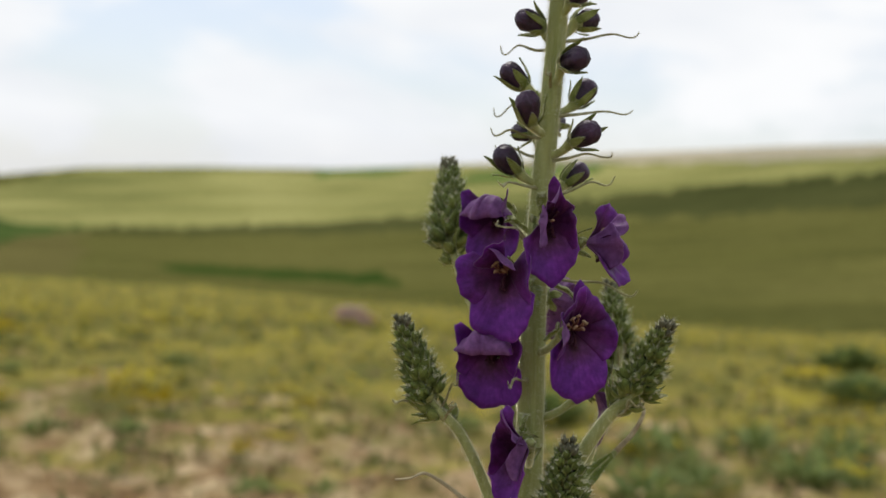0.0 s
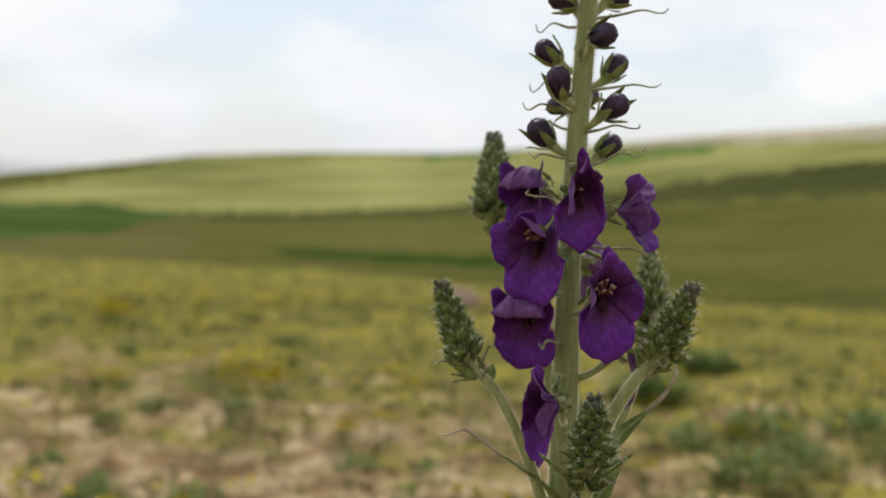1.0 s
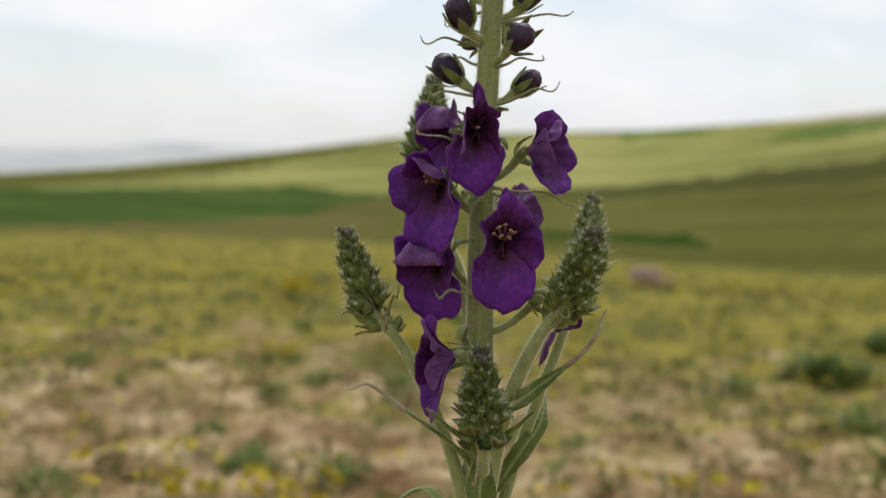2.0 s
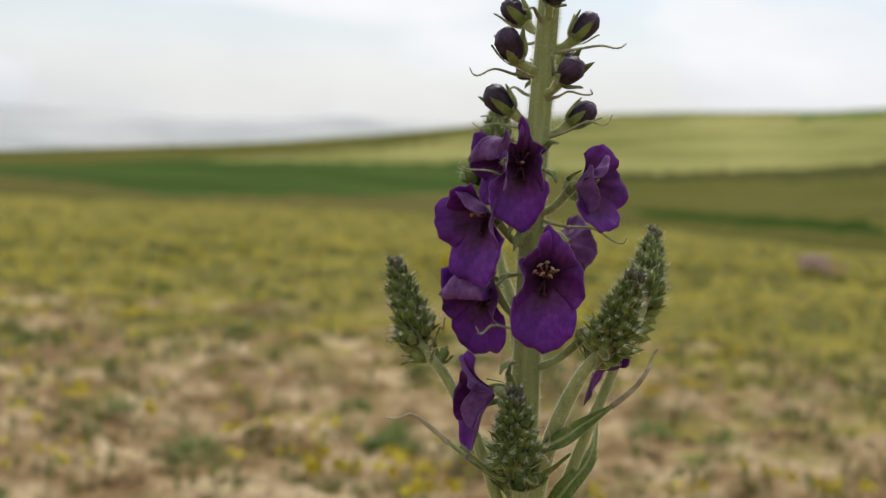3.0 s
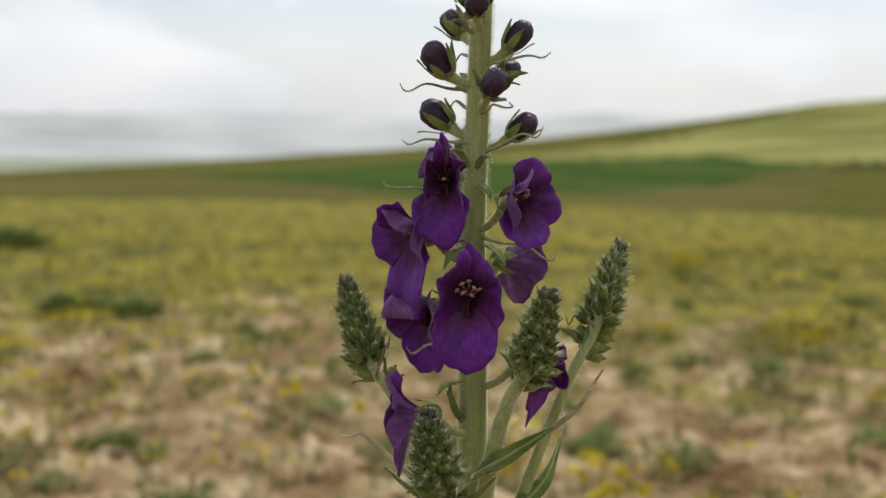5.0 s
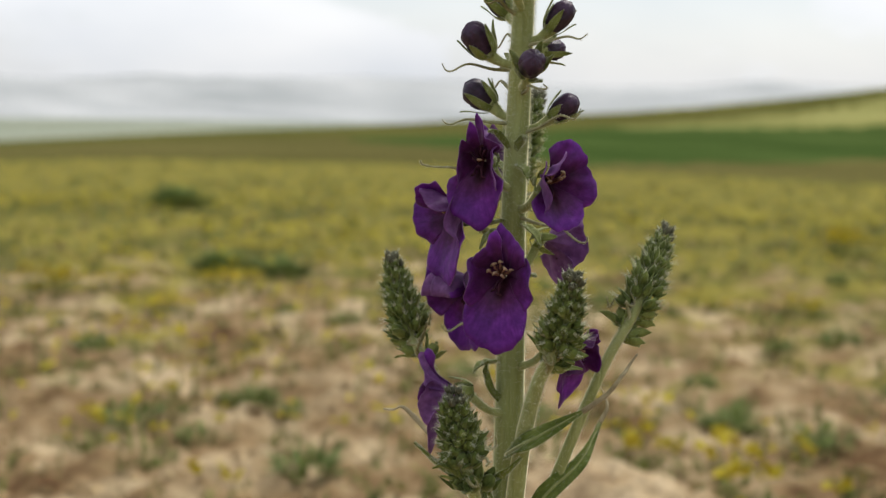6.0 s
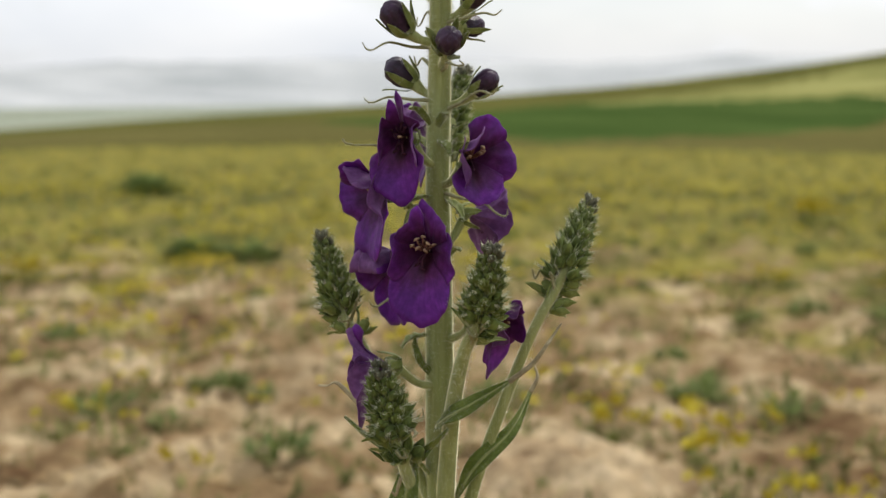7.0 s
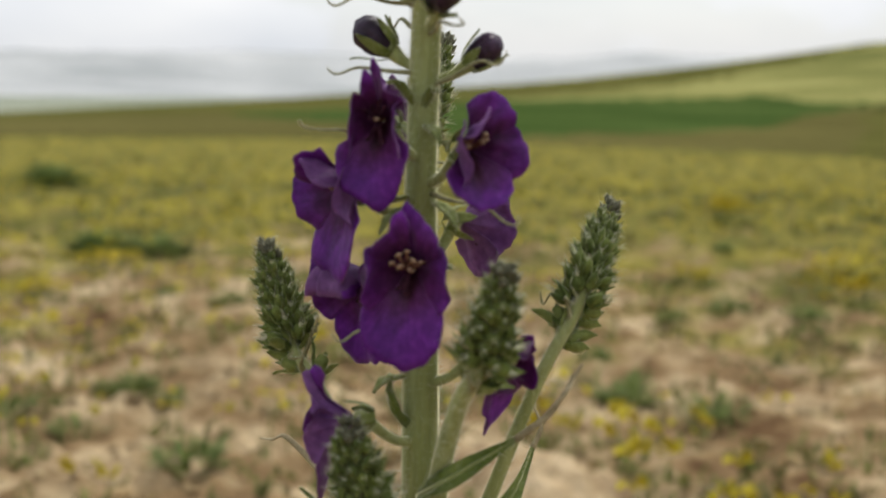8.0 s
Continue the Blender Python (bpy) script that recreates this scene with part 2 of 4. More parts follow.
def strip_leaf(points, widths, n=6, fold=0.35, thick=0.00035, wave=0.12, turn=0.0):
    """A lance-shaped leaf along a midrib, folded along it, with two faces and a rim."""
    pts = spline(points, n)
    fr = frames_along(pts)
    up0 = Vector((0, 0, 1))
    top, low, cols = [], [], (-1.0, -0.5, 0.0, 0.5, 1.0)
    for i, (p, d, _, _) in enumerate(fr):
        side = d.cross(up0)
        side = side.normalized() if side.length > 1e-4 else Vector((1, 0, 0))
        up = side.cross(d).normalized()
        side, up = side * math.cos(radians(turn)) + up * math.sin(radians(turn)), up * math.cos(radians(turn)) - side * math.sin(radians(turn))
        f = i / (len(fr) - 1) * (len(widths) - 1)
        k = min(int(f), len(widths) - 2)
        w = widths[k] + (widths[k + 1] - widths[k]) * (f - k)
        for c in cols:
            v = p + side * (c * w) + up * (abs(c) * w * fold + wave * w * math.sin(i * 0.9 + c * 2) * abs(c))
            top.append(v)
            low.append(v - up * thick * (1.6 - abs(c)))
    verts, faces, m, nc = top + low, [], len(fr), len(cols)
    off = len(top)
    for i in range(m - 1):
        for j in range(nc - 1):
            q = (i * nc + j, i * nc + j + 1, (i + 1) * nc + j + 1, (i + 1) * nc + j)
            faces.append(q)
            faces.append(tuple(off + x for x in reversed(q)))
        for j, flip in ((0, False), (nc - 1, True)):
            q = (i * nc + j, (i + 1) * nc + j, off + (i + 1) * nc + j, off + i * nc + j)
            faces.append(tuple(reversed(q)) if flip else q)
    return verts, faces


def hairs_on(verts, faces, count, length, seed, radius=0.000018, lean=0.3):
    """Fine hairs standing on a surface: thin three-sided spikes."""
    rnd = random.Random(seed)
    hv, hf = [], []
    quads = [f for f in faces if len(f) == 4]
    for _ in range(count):
        f = rnd.choice(quads)
        a, b, c, d = (Vector(verts[i]) for i in f)
        u, v = rnd.random(), rnd.random()
        p = (a * (1 - u) + b * u) * (1 - v) + (d * (1 - u) + c * u) * v
        nrm = (b - a).cross(d - a)
        if nrm.length < 1e-14:
            continue
        nrm.normalize()
        way = (nrm + Vector((rnd.uniform(-1, 1), rnd.uniform(-1, 1), rnd.uniform(-1, 1))) * lean).normalized()
        s = way.orthogonal().normalized()
        t = way.cross(s)
        h = length * rnd.uniform(0.5, 1.25)
        k = len(hv)
        for q in range(3):
            w = 2 * math.pi * q / 3
            hv.append(p - nrm * 0.00005 + (s * math.cos(w) + t * math.sin(w)) * radius)
        hv.append(p + way * h + Vector((0, 0, rnd.uniform(-0.1, 0.1) * h)))
        hf += [(k, k + 1, k + 3), (k + 1, k + 2, k + 3), (k + 2, k, k + 3)]
    return hv, hf


def facing(p, way, up=(0, 0, 1)):
    """A pose at p whose z looks along way and whose y is as near up as it can be."""
    z = Vector(way).normalized()
    x = Vector(up).cross(z)
    x = x.normalized() if x.length > 1e-4 else Vector((1, 0, 0))
    y = z.cross(x)
    return Matrix.Translation(p) @ Matrix((x, y, z)).transposed().to_4x4()


# ---- the land: one sheet from the plant's foot to the horizon ----
def smooth_steps(x, xs, ys):
    return float(np.interp(x, xs, ys))


AZ = (-60, -50, -44, -38, -32, -25, -19, -13.5, -7, -1, 5, 13, 24, 31, 45)
CREST = (5.2, 5.2, 4.9, 4.5, 3.85, 3.3, 3.1, 2.75, 1.8, 1.05, 0.55, -0.1, -0.8, -1.33, -1.5)      # degrees over the level, at the hill's crest
SHELF = (4.2, 4.1, 3.3, 2.6, 1.75, 0.8, 0.3, 0.0, -0.2, -0.2, -0.25, -0.7, -1.2, -1.6, -1.8)       # top of the lower fields
EDGE = (-3.4, -3.4, -3.4, -3.35, -3.1, -2.85, -2.5, -2.35, -2.25, -2.1, -2.1, -2.0, -2.0, -2.1, -2.1)   # far edge of the flowering meadow
EYE = 0.497
R_EDGE, R_SHELF, R_CREST = 26.0, 120.0, 300.0


def land(x, y):
    """Height of the land."""
    r = math.hypot(x, y)
    az = math.degrees(math.atan2(-x, y))
    if abs(az) > 75:
        az = math.copysign(75, az)
    logs = [math.log(v) for v in (5.0, R_EDGE, R_SHELF, R_CREST, 420.0, 1500.0, 4600.0)]
    crest = smooth_steps(az, AZ, CREST)
    down = math.degrees(math.atan(EYE / 5.0))
    beyond = (crest - 0.12, crest * 0.45 - 0.12) if crest < 0.3 else (crest - 0.55, min(crest - 1.2, -0.25))
    elev = (-down, smooth_steps(az, AZ, EDGE), smooth_steps(az, AZ, SHELF), crest, *beyond, -0.02)
    if r <= 5.0:
        z = 0.0
    else:
        t = math.log(r)
        e = smooth_steps(t, logs, elev)
        z = EYE + r * math.tan(radians(e))
        k = min(1.0, (r - 5.0) / 4.0)
        z = z * k + 0.0 * (1 - k)
    if r < 40:       # clods and hollows of the bare soil
        fade = max(0.0, 1 - r / 40.0)
        near = min(1.0, r / 0.6)
        n1 = noise.noise(Vector((x * 1.7, y * 1.7, 3.1)))
        n2 = noise.noise(Vector((x * 6.0, y * 6.0, 7.7)))
        n3 = noise.turbulence(Vector((x * 16.0, y * 16.0, 1.7)), 3, True)
        z += fade * near * (0.034 * n1 + 0.028 * n2 + 0.032 * n3 - 0.020)
        for mx, my, s, h in MOUNDS:
            q = ((x - mx) ** 2 + (y - my) ** 2) / (s * s)
            if q < 6:
                z += h * math.exp(-q * 1.4) * (1 + 0.5 * n2 + 0.4 * n3)
    elif r < 600:
        z += r * 0.0009 * noise.noise(Vector((x * 0.04, y * 0.04, 0.3)))
    return z


# bare humps of soil: x, y, breadth, height
MOUNDS = ((-1.13, 1.91, 0.16, 0.035), (-0.49, 1.69, 0.13, 0.05), (-0.57, 1.90, 0.12, 0.03),
          (-0.63, 1.25, 0.15, 0.03), (-0.13, 1.52, 0.10, 0.02), (0.26, 2.11, 0.2, 0.04), (-0.04, 2.55, 0.2, 0.04))


def field_tone(name, dark, light, mid=None, size=0.05, streak=0.02, rough=0.95, bands=1.0):
    """A crop far off: broad drifts, streaks across the slope, and a fine grain."""
    m, n, l, p = material(name, rough, 0.0)
    pos = n.new("ShaderNodeTexCoord").outputs["Object"]
    big = noise_node(n, l, pos, size, 4)
    col = ramp(n, ((0.35, dark), (0.65, light)) if mid is None else ((0.3, dark), (0.5, mid), (0.7, light)))
    l.new(big, col.inputs["Fac"])
    mp = n.new("ShaderNodeMapping")
    mp.inputs["Scale"].default_value = (streak, streak * 6, streak)
    l.new(pos, mp.inputs["Vector"])
    st = noise_node(n, l, mp.outputs["Vector"], 3.0, 5, 0.6)
    sr = ramp(n, ((0.3, (1 - 0.25 * bands, 1 - 0.23 * bands, 1 - 0.26 * bands)), (0.7, (1 + 0.2 * bands, 1 + 0.18 * bands, 1 + 0.12 * bands))))
    l.new(st, sr.inputs["Fac"])
    grain = noise_node(n, l, pos, 1.7, 4)
    gr = ramp(n, ((0.3, (0.8, 0.8, 0.8)), (0.7, (1.15, 1.15, 1.15))))
    l.new(grain, gr.inputs["Fac"])
    out = mixed(n, l, 1.0, col.outputs["Color"], sr.outputs["Color"], "MULTIPLY")
    out = mixed(n, l, 1.0, out, gr.outputs["Color"], "MULTIPLY")
    l.new(out, p.inputs["Base Color"])
    return m


def soil():
    """Dry loam: tan crust, darker crumbs, and thin green growth between."""
    m, n, l, p = material("dry_soil", 0.95, 0.0)
    pos = n.new("ShaderNodeTexCoord").outputs["Object"]
    patch = noise_node(n, l, pos, 4.6, 6, 0.66)
    crumb = noise_node(n, l, pos, 24.0, 5, 0.65)
    base = ramp(n, ((0.33, (0.135, 0.078, 0.039)), (0.47, (0.32, 0.218, 0.112)), (0.64, (0.66, 0.52, 0.32))))
    l.new(patch, base.inputs["Fac"])
    fine = ramp(n, ((0.3, (0.75, 0.73, 0.70)), (0.65, (1.12, 1.11, 1.09))))
    l.new(crumb, fine.inputs["Fac"])
    earth = mixed(n, l, 1.0, base.outputs["Color"], fine.outputs["Color"], "MULTIPLY")
    # seedlings: scarce on the bare ground, thick in the sown meadow behind it
    away = n.new("ShaderNodeVectorMath")
    away.operation = "LENGTH"
    l.new(pos, away.inputs[0])
    sown = n.new("ShaderNodeMapRange")
    for key, value in (("From Min", 1.8), ("From Max", 5.0), ("To Min", -0.11), ("To Max", 0.28)):
        sown.inputs[key].default_value = value
    ragged = noise_node(n, l, pos, 0.55, 3)
    reach = n.new("ShaderNodeMath")
    reach.operation = "MULTIPLY_ADD"
    reach.inputs[1].default_value = 3.4
    l.new(ragged, reach.inputs[0])
    l.new(away.outputs["Value"], reach.inputs[2])
    less = n.new("ShaderNodeMath")
    less.operation = "SUBTRACT"
    less.inputs[1].default_value = 1.7
    l.new(reach.outputs[0], less.inputs[0])
    l.new(less.outputs[0], sown.inputs["Value"])
    tuft = noise_node(n, l, pos, 3.7, 5, 0.62)
    total = n.new("ShaderNodeMath")
    total.operation = "ADD"
    l.new(tuft, total.inputs[0])
    l.new(sown.outputs["Result"], total.inputs[1])
    side = n.new("ShaderNodeSeparateXYZ")
    l.new(pos, side.inputs[0])
    lush = n.new("ShaderNodeMapRange")       # the growth is thicker to the east
    for key, value in (("From Min", 0.0), ("From Max", 1.6), ("To Min", 0.0), ("To Max", 0.13)):
        lush.inputs[key].default_value = value
    l.new(side.outputs["X"], lush.inputs["Value"])
    more = n.new("ShaderNodeMath")
    more.operation = "ADD"
    l.new(total.outputs[0], more.inputs[0])
    l.new(lush.outputs["Result"], more.inputs[1])
    total = more
    cover = ramp(n, ((0.50, (0, 0, 0)), (0.66, (1, 1, 1))))
    l.new(total.outputs[0], cover.inputs["Fac"])
    kinds = noise_node(n, l, pos, 2.3, 5, 0.62)
    growth = ramp(n, ((0.22, (0.200, 0.140, 0.068)), (0.34, (0.142, 0.143, 0.044)), (0.5, (0.248, 0.216, 0.056)), (0.7, (0.375, 0.318, 0.058))))
    l.new(kinds, growth.inputs["Fac"])
    out = mixed(n, l, cover.outputs["Color"], earth, growth.outputs["Color"])
    l.new(out, p.inputs["Base Color"])
    b = n.new("ShaderNodeBump")
    b.inputs["Strength"].default_value, b.inputs["Distance"].default_value = 0.9, 0.02
    l.new(crumb, b.inputs["Height"])
    l.new(b.outputs["Normal"], p.inputs["Normal"])
    return m


SOIL = soil()
OLIVE = field_tone("young_olive_crop", (0.102, 0.102, 0.029), (0.152, 0.144, 0.044), size=0.06)
WHEAT = field_tone("green_wheat", (0.042, 0.078, 0.019), (0.094, 0.134, 0.038), size=0.05)
GRASS = field_tone("dark_grass_strip", (0.034, 0.062, 0.012), (0.052, 0.084, 0.018), size=0.05)
PALE = field_tone("pale_barley", (0.145, 0.155, 0.050), (0.42, 0.395, 0.155), (0.27, 0.265, 0.090), size=0.032, bands=0.75)
LIME = field_tone("bright_green_plot", (0.095, 0.150, 0.035), (0.15, 0.205, 0.060), size=0.03)
# A darker band along the top of the lower fields.
DARK = field_tone("dark_olive_band", (0.058, 0.066, 0.022), (0.095, 0.098, 0.034), size=0.03)
# Plain lightened towards the ridge's tone: aerial haze put into the base colour.
FAR = field_tone("haze_toned_plain", (0.27, 0.30, 0.225), (0.40, 0.42, 0.335), size=0.004, streak=0.002)
BROWN = field_tone("brown_stubble", (0.115, 0.105, 0.036), (0.168, 0.148, 0.053), size=0.05)
TAN = field_tone("tan_far_slope", (0.36, 0.325, 0.23), (0.52, 0.455, 0.33), size=0.03, streak=0.01)
# Distance haze over the hills is painted in as this pale blue-grey.
RIDGE = field_tone("haze_toned_ridge", (0.49, 0.505, 0.515), (0.60, 0.61, 0.62), size=0.003, streak=0.001)


def crop(r, az):
    """Which field lies at this distance and bearing."""
    j = noise.noise(Vector((az * 0.05, 0.4, 0.5)))
    fray = noise.noise(Vector((az * 1.9, r * 0.11, 5.5))) + 0.7 * noise.noise(Vector((az * 0.6, r * 0.05, 8.5)))
    r = r * (1 + 0.05 * j + 0.055 * fray)
    az += 1.3 * noise.noise(Vector((az * 0.8, r * 0.16, 2.5)))
    if r < R_EDGE * (1 + 0.05 * noise.noise(Vector((az * 0.3, 2.4, 0.5)))):
        return 0
    if r < R_SHELF:
        if -13.5 < az < 15 and r > 33 + 22 * smooth_steps(az, (-13.5, -9, -4, 5, 15), (3.9, 1.3, 0.5, 0.0, 2.6)):
            return 2
        if -28 < az < -18 and 36 < r < 45:
            return 7
        if az > -14 and r > 29:
            return 6
        if az < -13 and r > smooth_steps(az, (-50, -30, -13), (88, 90, 104)):
            return 4
        return 1
    if az < -30 and r > R_CREST * smooth_steps(az, (-60, -44, -30), (0.60, 0.70, 1.0)):
        return 8
    if (-28.5 < az < -24.0 and 262 < r < 296) or (-38 < az < -31 and 205 < r < 250):
        return 9
    if R_SHELF <= r < R_SHELF + 34 * smooth_steps(az, (-13.5, -9, 3, 9), (0.0, 0.8, 0.8, 0.0)) and -13.5 < az < 9:
        return 2
    if r < R_CREST * 0.99:
        if r > smooth_steps(az, (-14, -5, 6), (R_CREST * 0.97, 210, R_SHELF)):
            return 1
        return 3
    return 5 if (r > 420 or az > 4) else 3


def build_land():
    rings = [0.0]
    r = 0.25
    while r < 4600:
        rings.append(r)
        r *= 1.013 if r < 5 else (1.03 if r < 24 else (1.012 if r < 310 else 1.04))
    az = []
    v = -180.0
    while v < 180.0:
        az.append(v)
        v += 0.42 if -58 <= v < 40 else 4.0
    verts, faces, idx = [(0, 0, land(0, 0.001))], [], []
    for r in rings[1:]:
        for v in az:
            x, y = -math.sin(radians(v)) * r, math.cos(radians(v)) * r
            verts.append((x, y, land(x, y)))
    n = len(az)
    for j in range(n):
        faces.append((0, 1 + j, 1 + (j + 1) % n))
        idx.append(0)
    for i in range(len(rings) - 2):
        for j in range(n):
            q = (j + 1) % n
            faces.append((1 + i * n + j, 1 + (i + 1) * n + j, 1 + (i + 1) * n + q, 1 + i * n + q))
            idx.append(crop(math.sqrt(rings[i + 1] * rings[i + 2]), az[j]))
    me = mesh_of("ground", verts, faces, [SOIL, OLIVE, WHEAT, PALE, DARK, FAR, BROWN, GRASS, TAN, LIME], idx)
    return tagged(new("ground", me), "dry tan soil and meadow rolling into green farmed hills", "ground", kind="structure")


build_land()


def build_ridge(name, far, az0, az1, height, seed, mat, label):
    """A range of hills on the horizon, with a real back slope."""
    verts, faces, rows = [], [], 160
    for i in range(rows + 1):
        v = az0 + (az1 - az0) * i / rows
        h = noise.fractal(Vector((v * 0.055, seed, 0.0)), 0.9, 2.0, 5) * 0.35 + 1.0
        h *= height * min(1, i / 24, (rows - i) / 24)
        for k, (d, s) in enumerate(((0.82, -0.2), (0.88, 0.22), (0.94, 0.62), (1.0, 1.0), (1.1, 0.4), (1.2, -0.05))):
            r = far * d
            wob = 1 + 0.22 * noise.noise(Vector((v * 0.3, k * 2.1, seed)))
            verts.append((-math.sin(radians(v)) * r, math.cos(radians(v)) * r, EYE + h * s * (wob if 0 < k < 3 else 1)))
    for i in range(rows):
        for k in range(5):
            q = i * 6 + k
            faces.append((q, q + 1, q + 7, q + 6))
    return tagged(new(name, mesh_of(name, verts, faces, [mat])), label, "backdrop", kind="structure")


build_ridge("backdrop_hills", 3600, -30, 70, 122, 4.0, RIDGE, "hills on the horizon with haze put into their pale blue-grey colour")


# ---- the flowering mullein ----
plant = tagged(new("mullein_plant"), "tall purple mullein with open flowers and downy stem in soil", "flower")
plant.location = (0.0007, 0.022, land(0.0007, 0.022) - 0.004)
LIFT = plant.location.z       # the foot sits in the soil; the shoots count from the level
ROOT.z = -467.3 + LIFT * 1000


def grow_shoot(name, points, radii, hair, seed, label="", sides=12, mat=STEM, ribs=0.03, parent=None):
    pts = [mm(*p) for p in points]
    v, f = tube(pts, [r * 0.001 for r in radii], 8, sides, ribs)
    ob = part(name, mesh_of(name, v, f, [mat]), parent or plant, label)
    if hair:      # the foot of the shoot is worn bare
        up = [q for q in f if len(q) == 4 and v[q[0]].z > 0.33]
        hv, hf = hairs_on(v, up, hair, 0.0013, seed, 0.000022)
        part("hairs", mesh_of("hairs", hv, hf, [HAIR], smooth=False), ob, "fine white hairs")
    return ob


AXIS = ((0.7, 22, -467), (0.5, 22.5, -330), (1.5, 23, -180), (1.2, 22.6, -90), (0.8, 22.2, -30), (0.3, 21.8, 15), (1.0, 20.5, 48), (1.6, 19, 72),
        (2.2, 18, 95), (2.8, 17.5, 118), (3.0, 17.2, 136))
grow_shoot("stem", AXIS, (5.4, 5.2, 5.0, 4.7, 4.2, 3.6, 3.3, 3.1, 2.9, 2.2, 1.2), 26000, 1, "thick pale green stem with white down", 20, ribs=0.035)


def axis_at(z):
    zs = [p[2] for p in AXIS]
    return Vector((float(np.interp(z, zs, [p[0] for p in AXIS])), float(np.interp(z, zs, [p[1] for p in AXIS])), z))


# the corolla's outline: reach in mm against the angle from its top
HOODED = ((0, 12, 25, 45, 60, 80, 100, 118, 129, 133, 140, 148, 157, 165, 173, 180), (13.8, 12.6, 10.6, 10.2, 10.4, 12.0, 13.2, 12.8, 12.2, 13.0, 15.0, 16.9, 18.2, 18.8, 19.4, 19.8))
NARROW = ((0, 12, 25, 45, 60, 80, 100, 118, 132, 142, 152, 162, 172, 180), (13.6, 12.0, 10.0, 8.8, 8.6, 9.4, 10.6, 11.6, 12.4, 14.4, 16.4, 17.8, 18.6, 18.8))
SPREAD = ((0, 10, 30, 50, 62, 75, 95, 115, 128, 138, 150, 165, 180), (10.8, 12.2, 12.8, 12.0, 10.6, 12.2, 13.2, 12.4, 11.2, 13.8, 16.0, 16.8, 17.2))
ROUND = ((0, 10, 30, 50, 62, 75, 95, 115, 128, 140, 160, 180), (9.4, 10.4, 11.2, 10.6, 9.4, 10.6, 11.6, 11.0, 9.8, 11.6, 12.8, 13.2))
HELMET = ((0, 15, 40, 58, 75, 95, 115, 128, 138, 150, 165, 180), (18.4, 18.2, 16.8, 12.4, 11.8, 12.6, 12.2, 11.2, 13.6, 15.6, 16.4, 16.8))
DROOPING = ((0, 12, 30, 50, 62, 80, 95, 110, 122, 132, 145, 160, 172, 180), (11.0, 10.4, 9.6, 8.8, 7.2, 9.4, 12.4, 12.0, 9.0, 9.8, 12.6, 16.0, 18.4, 19.4))
SLICES = ((90, 150), (30, 90), (150, 219), (-39, 30), (219, 321))       # upper two, sides, lip


def petal_mesh(outline, k, size, fold, curl, bend, seed, cup, hood):
    """One lobe of the corolla: two skins and a rim, pleated along its veins and ruffled at its edge."""
    nu = 11
    nv = 35 if k == 4 else 19
    a0, a1 = SLICES[k]
    mid, half = (a0 + a1) / 2, (a1 - a0) / 2
    ph = random.Random(seed).uniform(0, 6)
    axis = 90 if hood and k < 2 else mid
    c, s = math.cos(radians(axis)), math.sin(radians(axis))
    f0, cu = radians(fold), radians(curl) or 1e-4
    skins = []
    for skin in (0, 1):
        for i in range(nu):
            u = 0.03 + 0.97 * i / (nu - 1)
            for j in range(nv):
                v = (-1 + 2 * j / (nv - 1)) * (1 + 7 / half)
                th = radians(mid + v * half)
                d = abs((mid + v * half - 90 + 180) % 360 - 180)
                reach = float(np.interp(d, outline[0], outline[1])) * size
                reach *= 1 - 0.16 * max(0.0, abs(v) - 1) / (7 / half)
                reach *= 1 + 0.028 * math.sin(9 * th + ph) + 0.013 * math.sin(23 * th + 2 * ph) + 0.08 * noise.noise(Vector((math.cos(th) * 2.6, math.sin(th) * 2.6, seed)))
                r = u * reach
                off_axis = radians(mid + v * half - axis)
                lo, la = r * math.cos(off_axis), r * math.sin(off_axis)
                z = 0.45 * math.sin(2.4 * v + ph) * u * u + 2.0 * noise.noise(Vector((u * 1.8, v * 1.4, seed * 1.7))) * u ** 1.5 - 0.3 * math.exp(-(v * 6) ** 2) * u * (1 - u) * 4
                z += 0.42 * math.sin(8 * th + ph) * u ** 4 + 0.3 * noise.noise(Vector((th * 4, u * 3, seed))) * u
                z += cup * (1.7 * u * u - 1.1 * u ** 4) * (1 - 0.3 * v * v) - 0.8 * u ** 3 * v * v - 0.28 * skin + 0.25 * (1 - u) * (k % 2)
                now = f0 + cu * u
                full = lo / u / cu
                lo, z = full * (math.sin(now) - math.sin(f0)) - z * math.sin(now), full * (math.cos(f0) - math.cos(now)) + z * math.cos(now)
                z -= 3.4 * math.exp(-(r / 3.9) ** 2)
                x, y = lo * c - la * s, lo * s + la * c
                if bend:
                    w = x / bend
                    x, z = (bend + z) * math.sin(w), (bend + z) * math.cos(w) - bend
                skins.append(Vector((x, y, z)) * 0.001)
    faces, idx, off = [], [], nu * nv
    for i in range(nu - 1):
        for j in range(nv - 1):
            q = (i * nv + j, (i + 1) * nv + j, (i + 1) * nv + j + 1, i * nv + j + 1)
            faces += [q, tuple(off + x for x in reversed(q))]
            idx += [0, 1]
    rim = [i * nv for i in range(nu)] + [(nu - 1) * nv + j for j in range(1, nv)] + [i * nv + nv - 1 for i in range(nu - 2, -1, -1)]
    for a, b in zip(rim, rim[1:]):
        faces.append((a, off + a, off + b, b))
        idx.append(1)
    return mesh_of("petal", skins, faces, [PETAL, PETAL_BACK], idx)


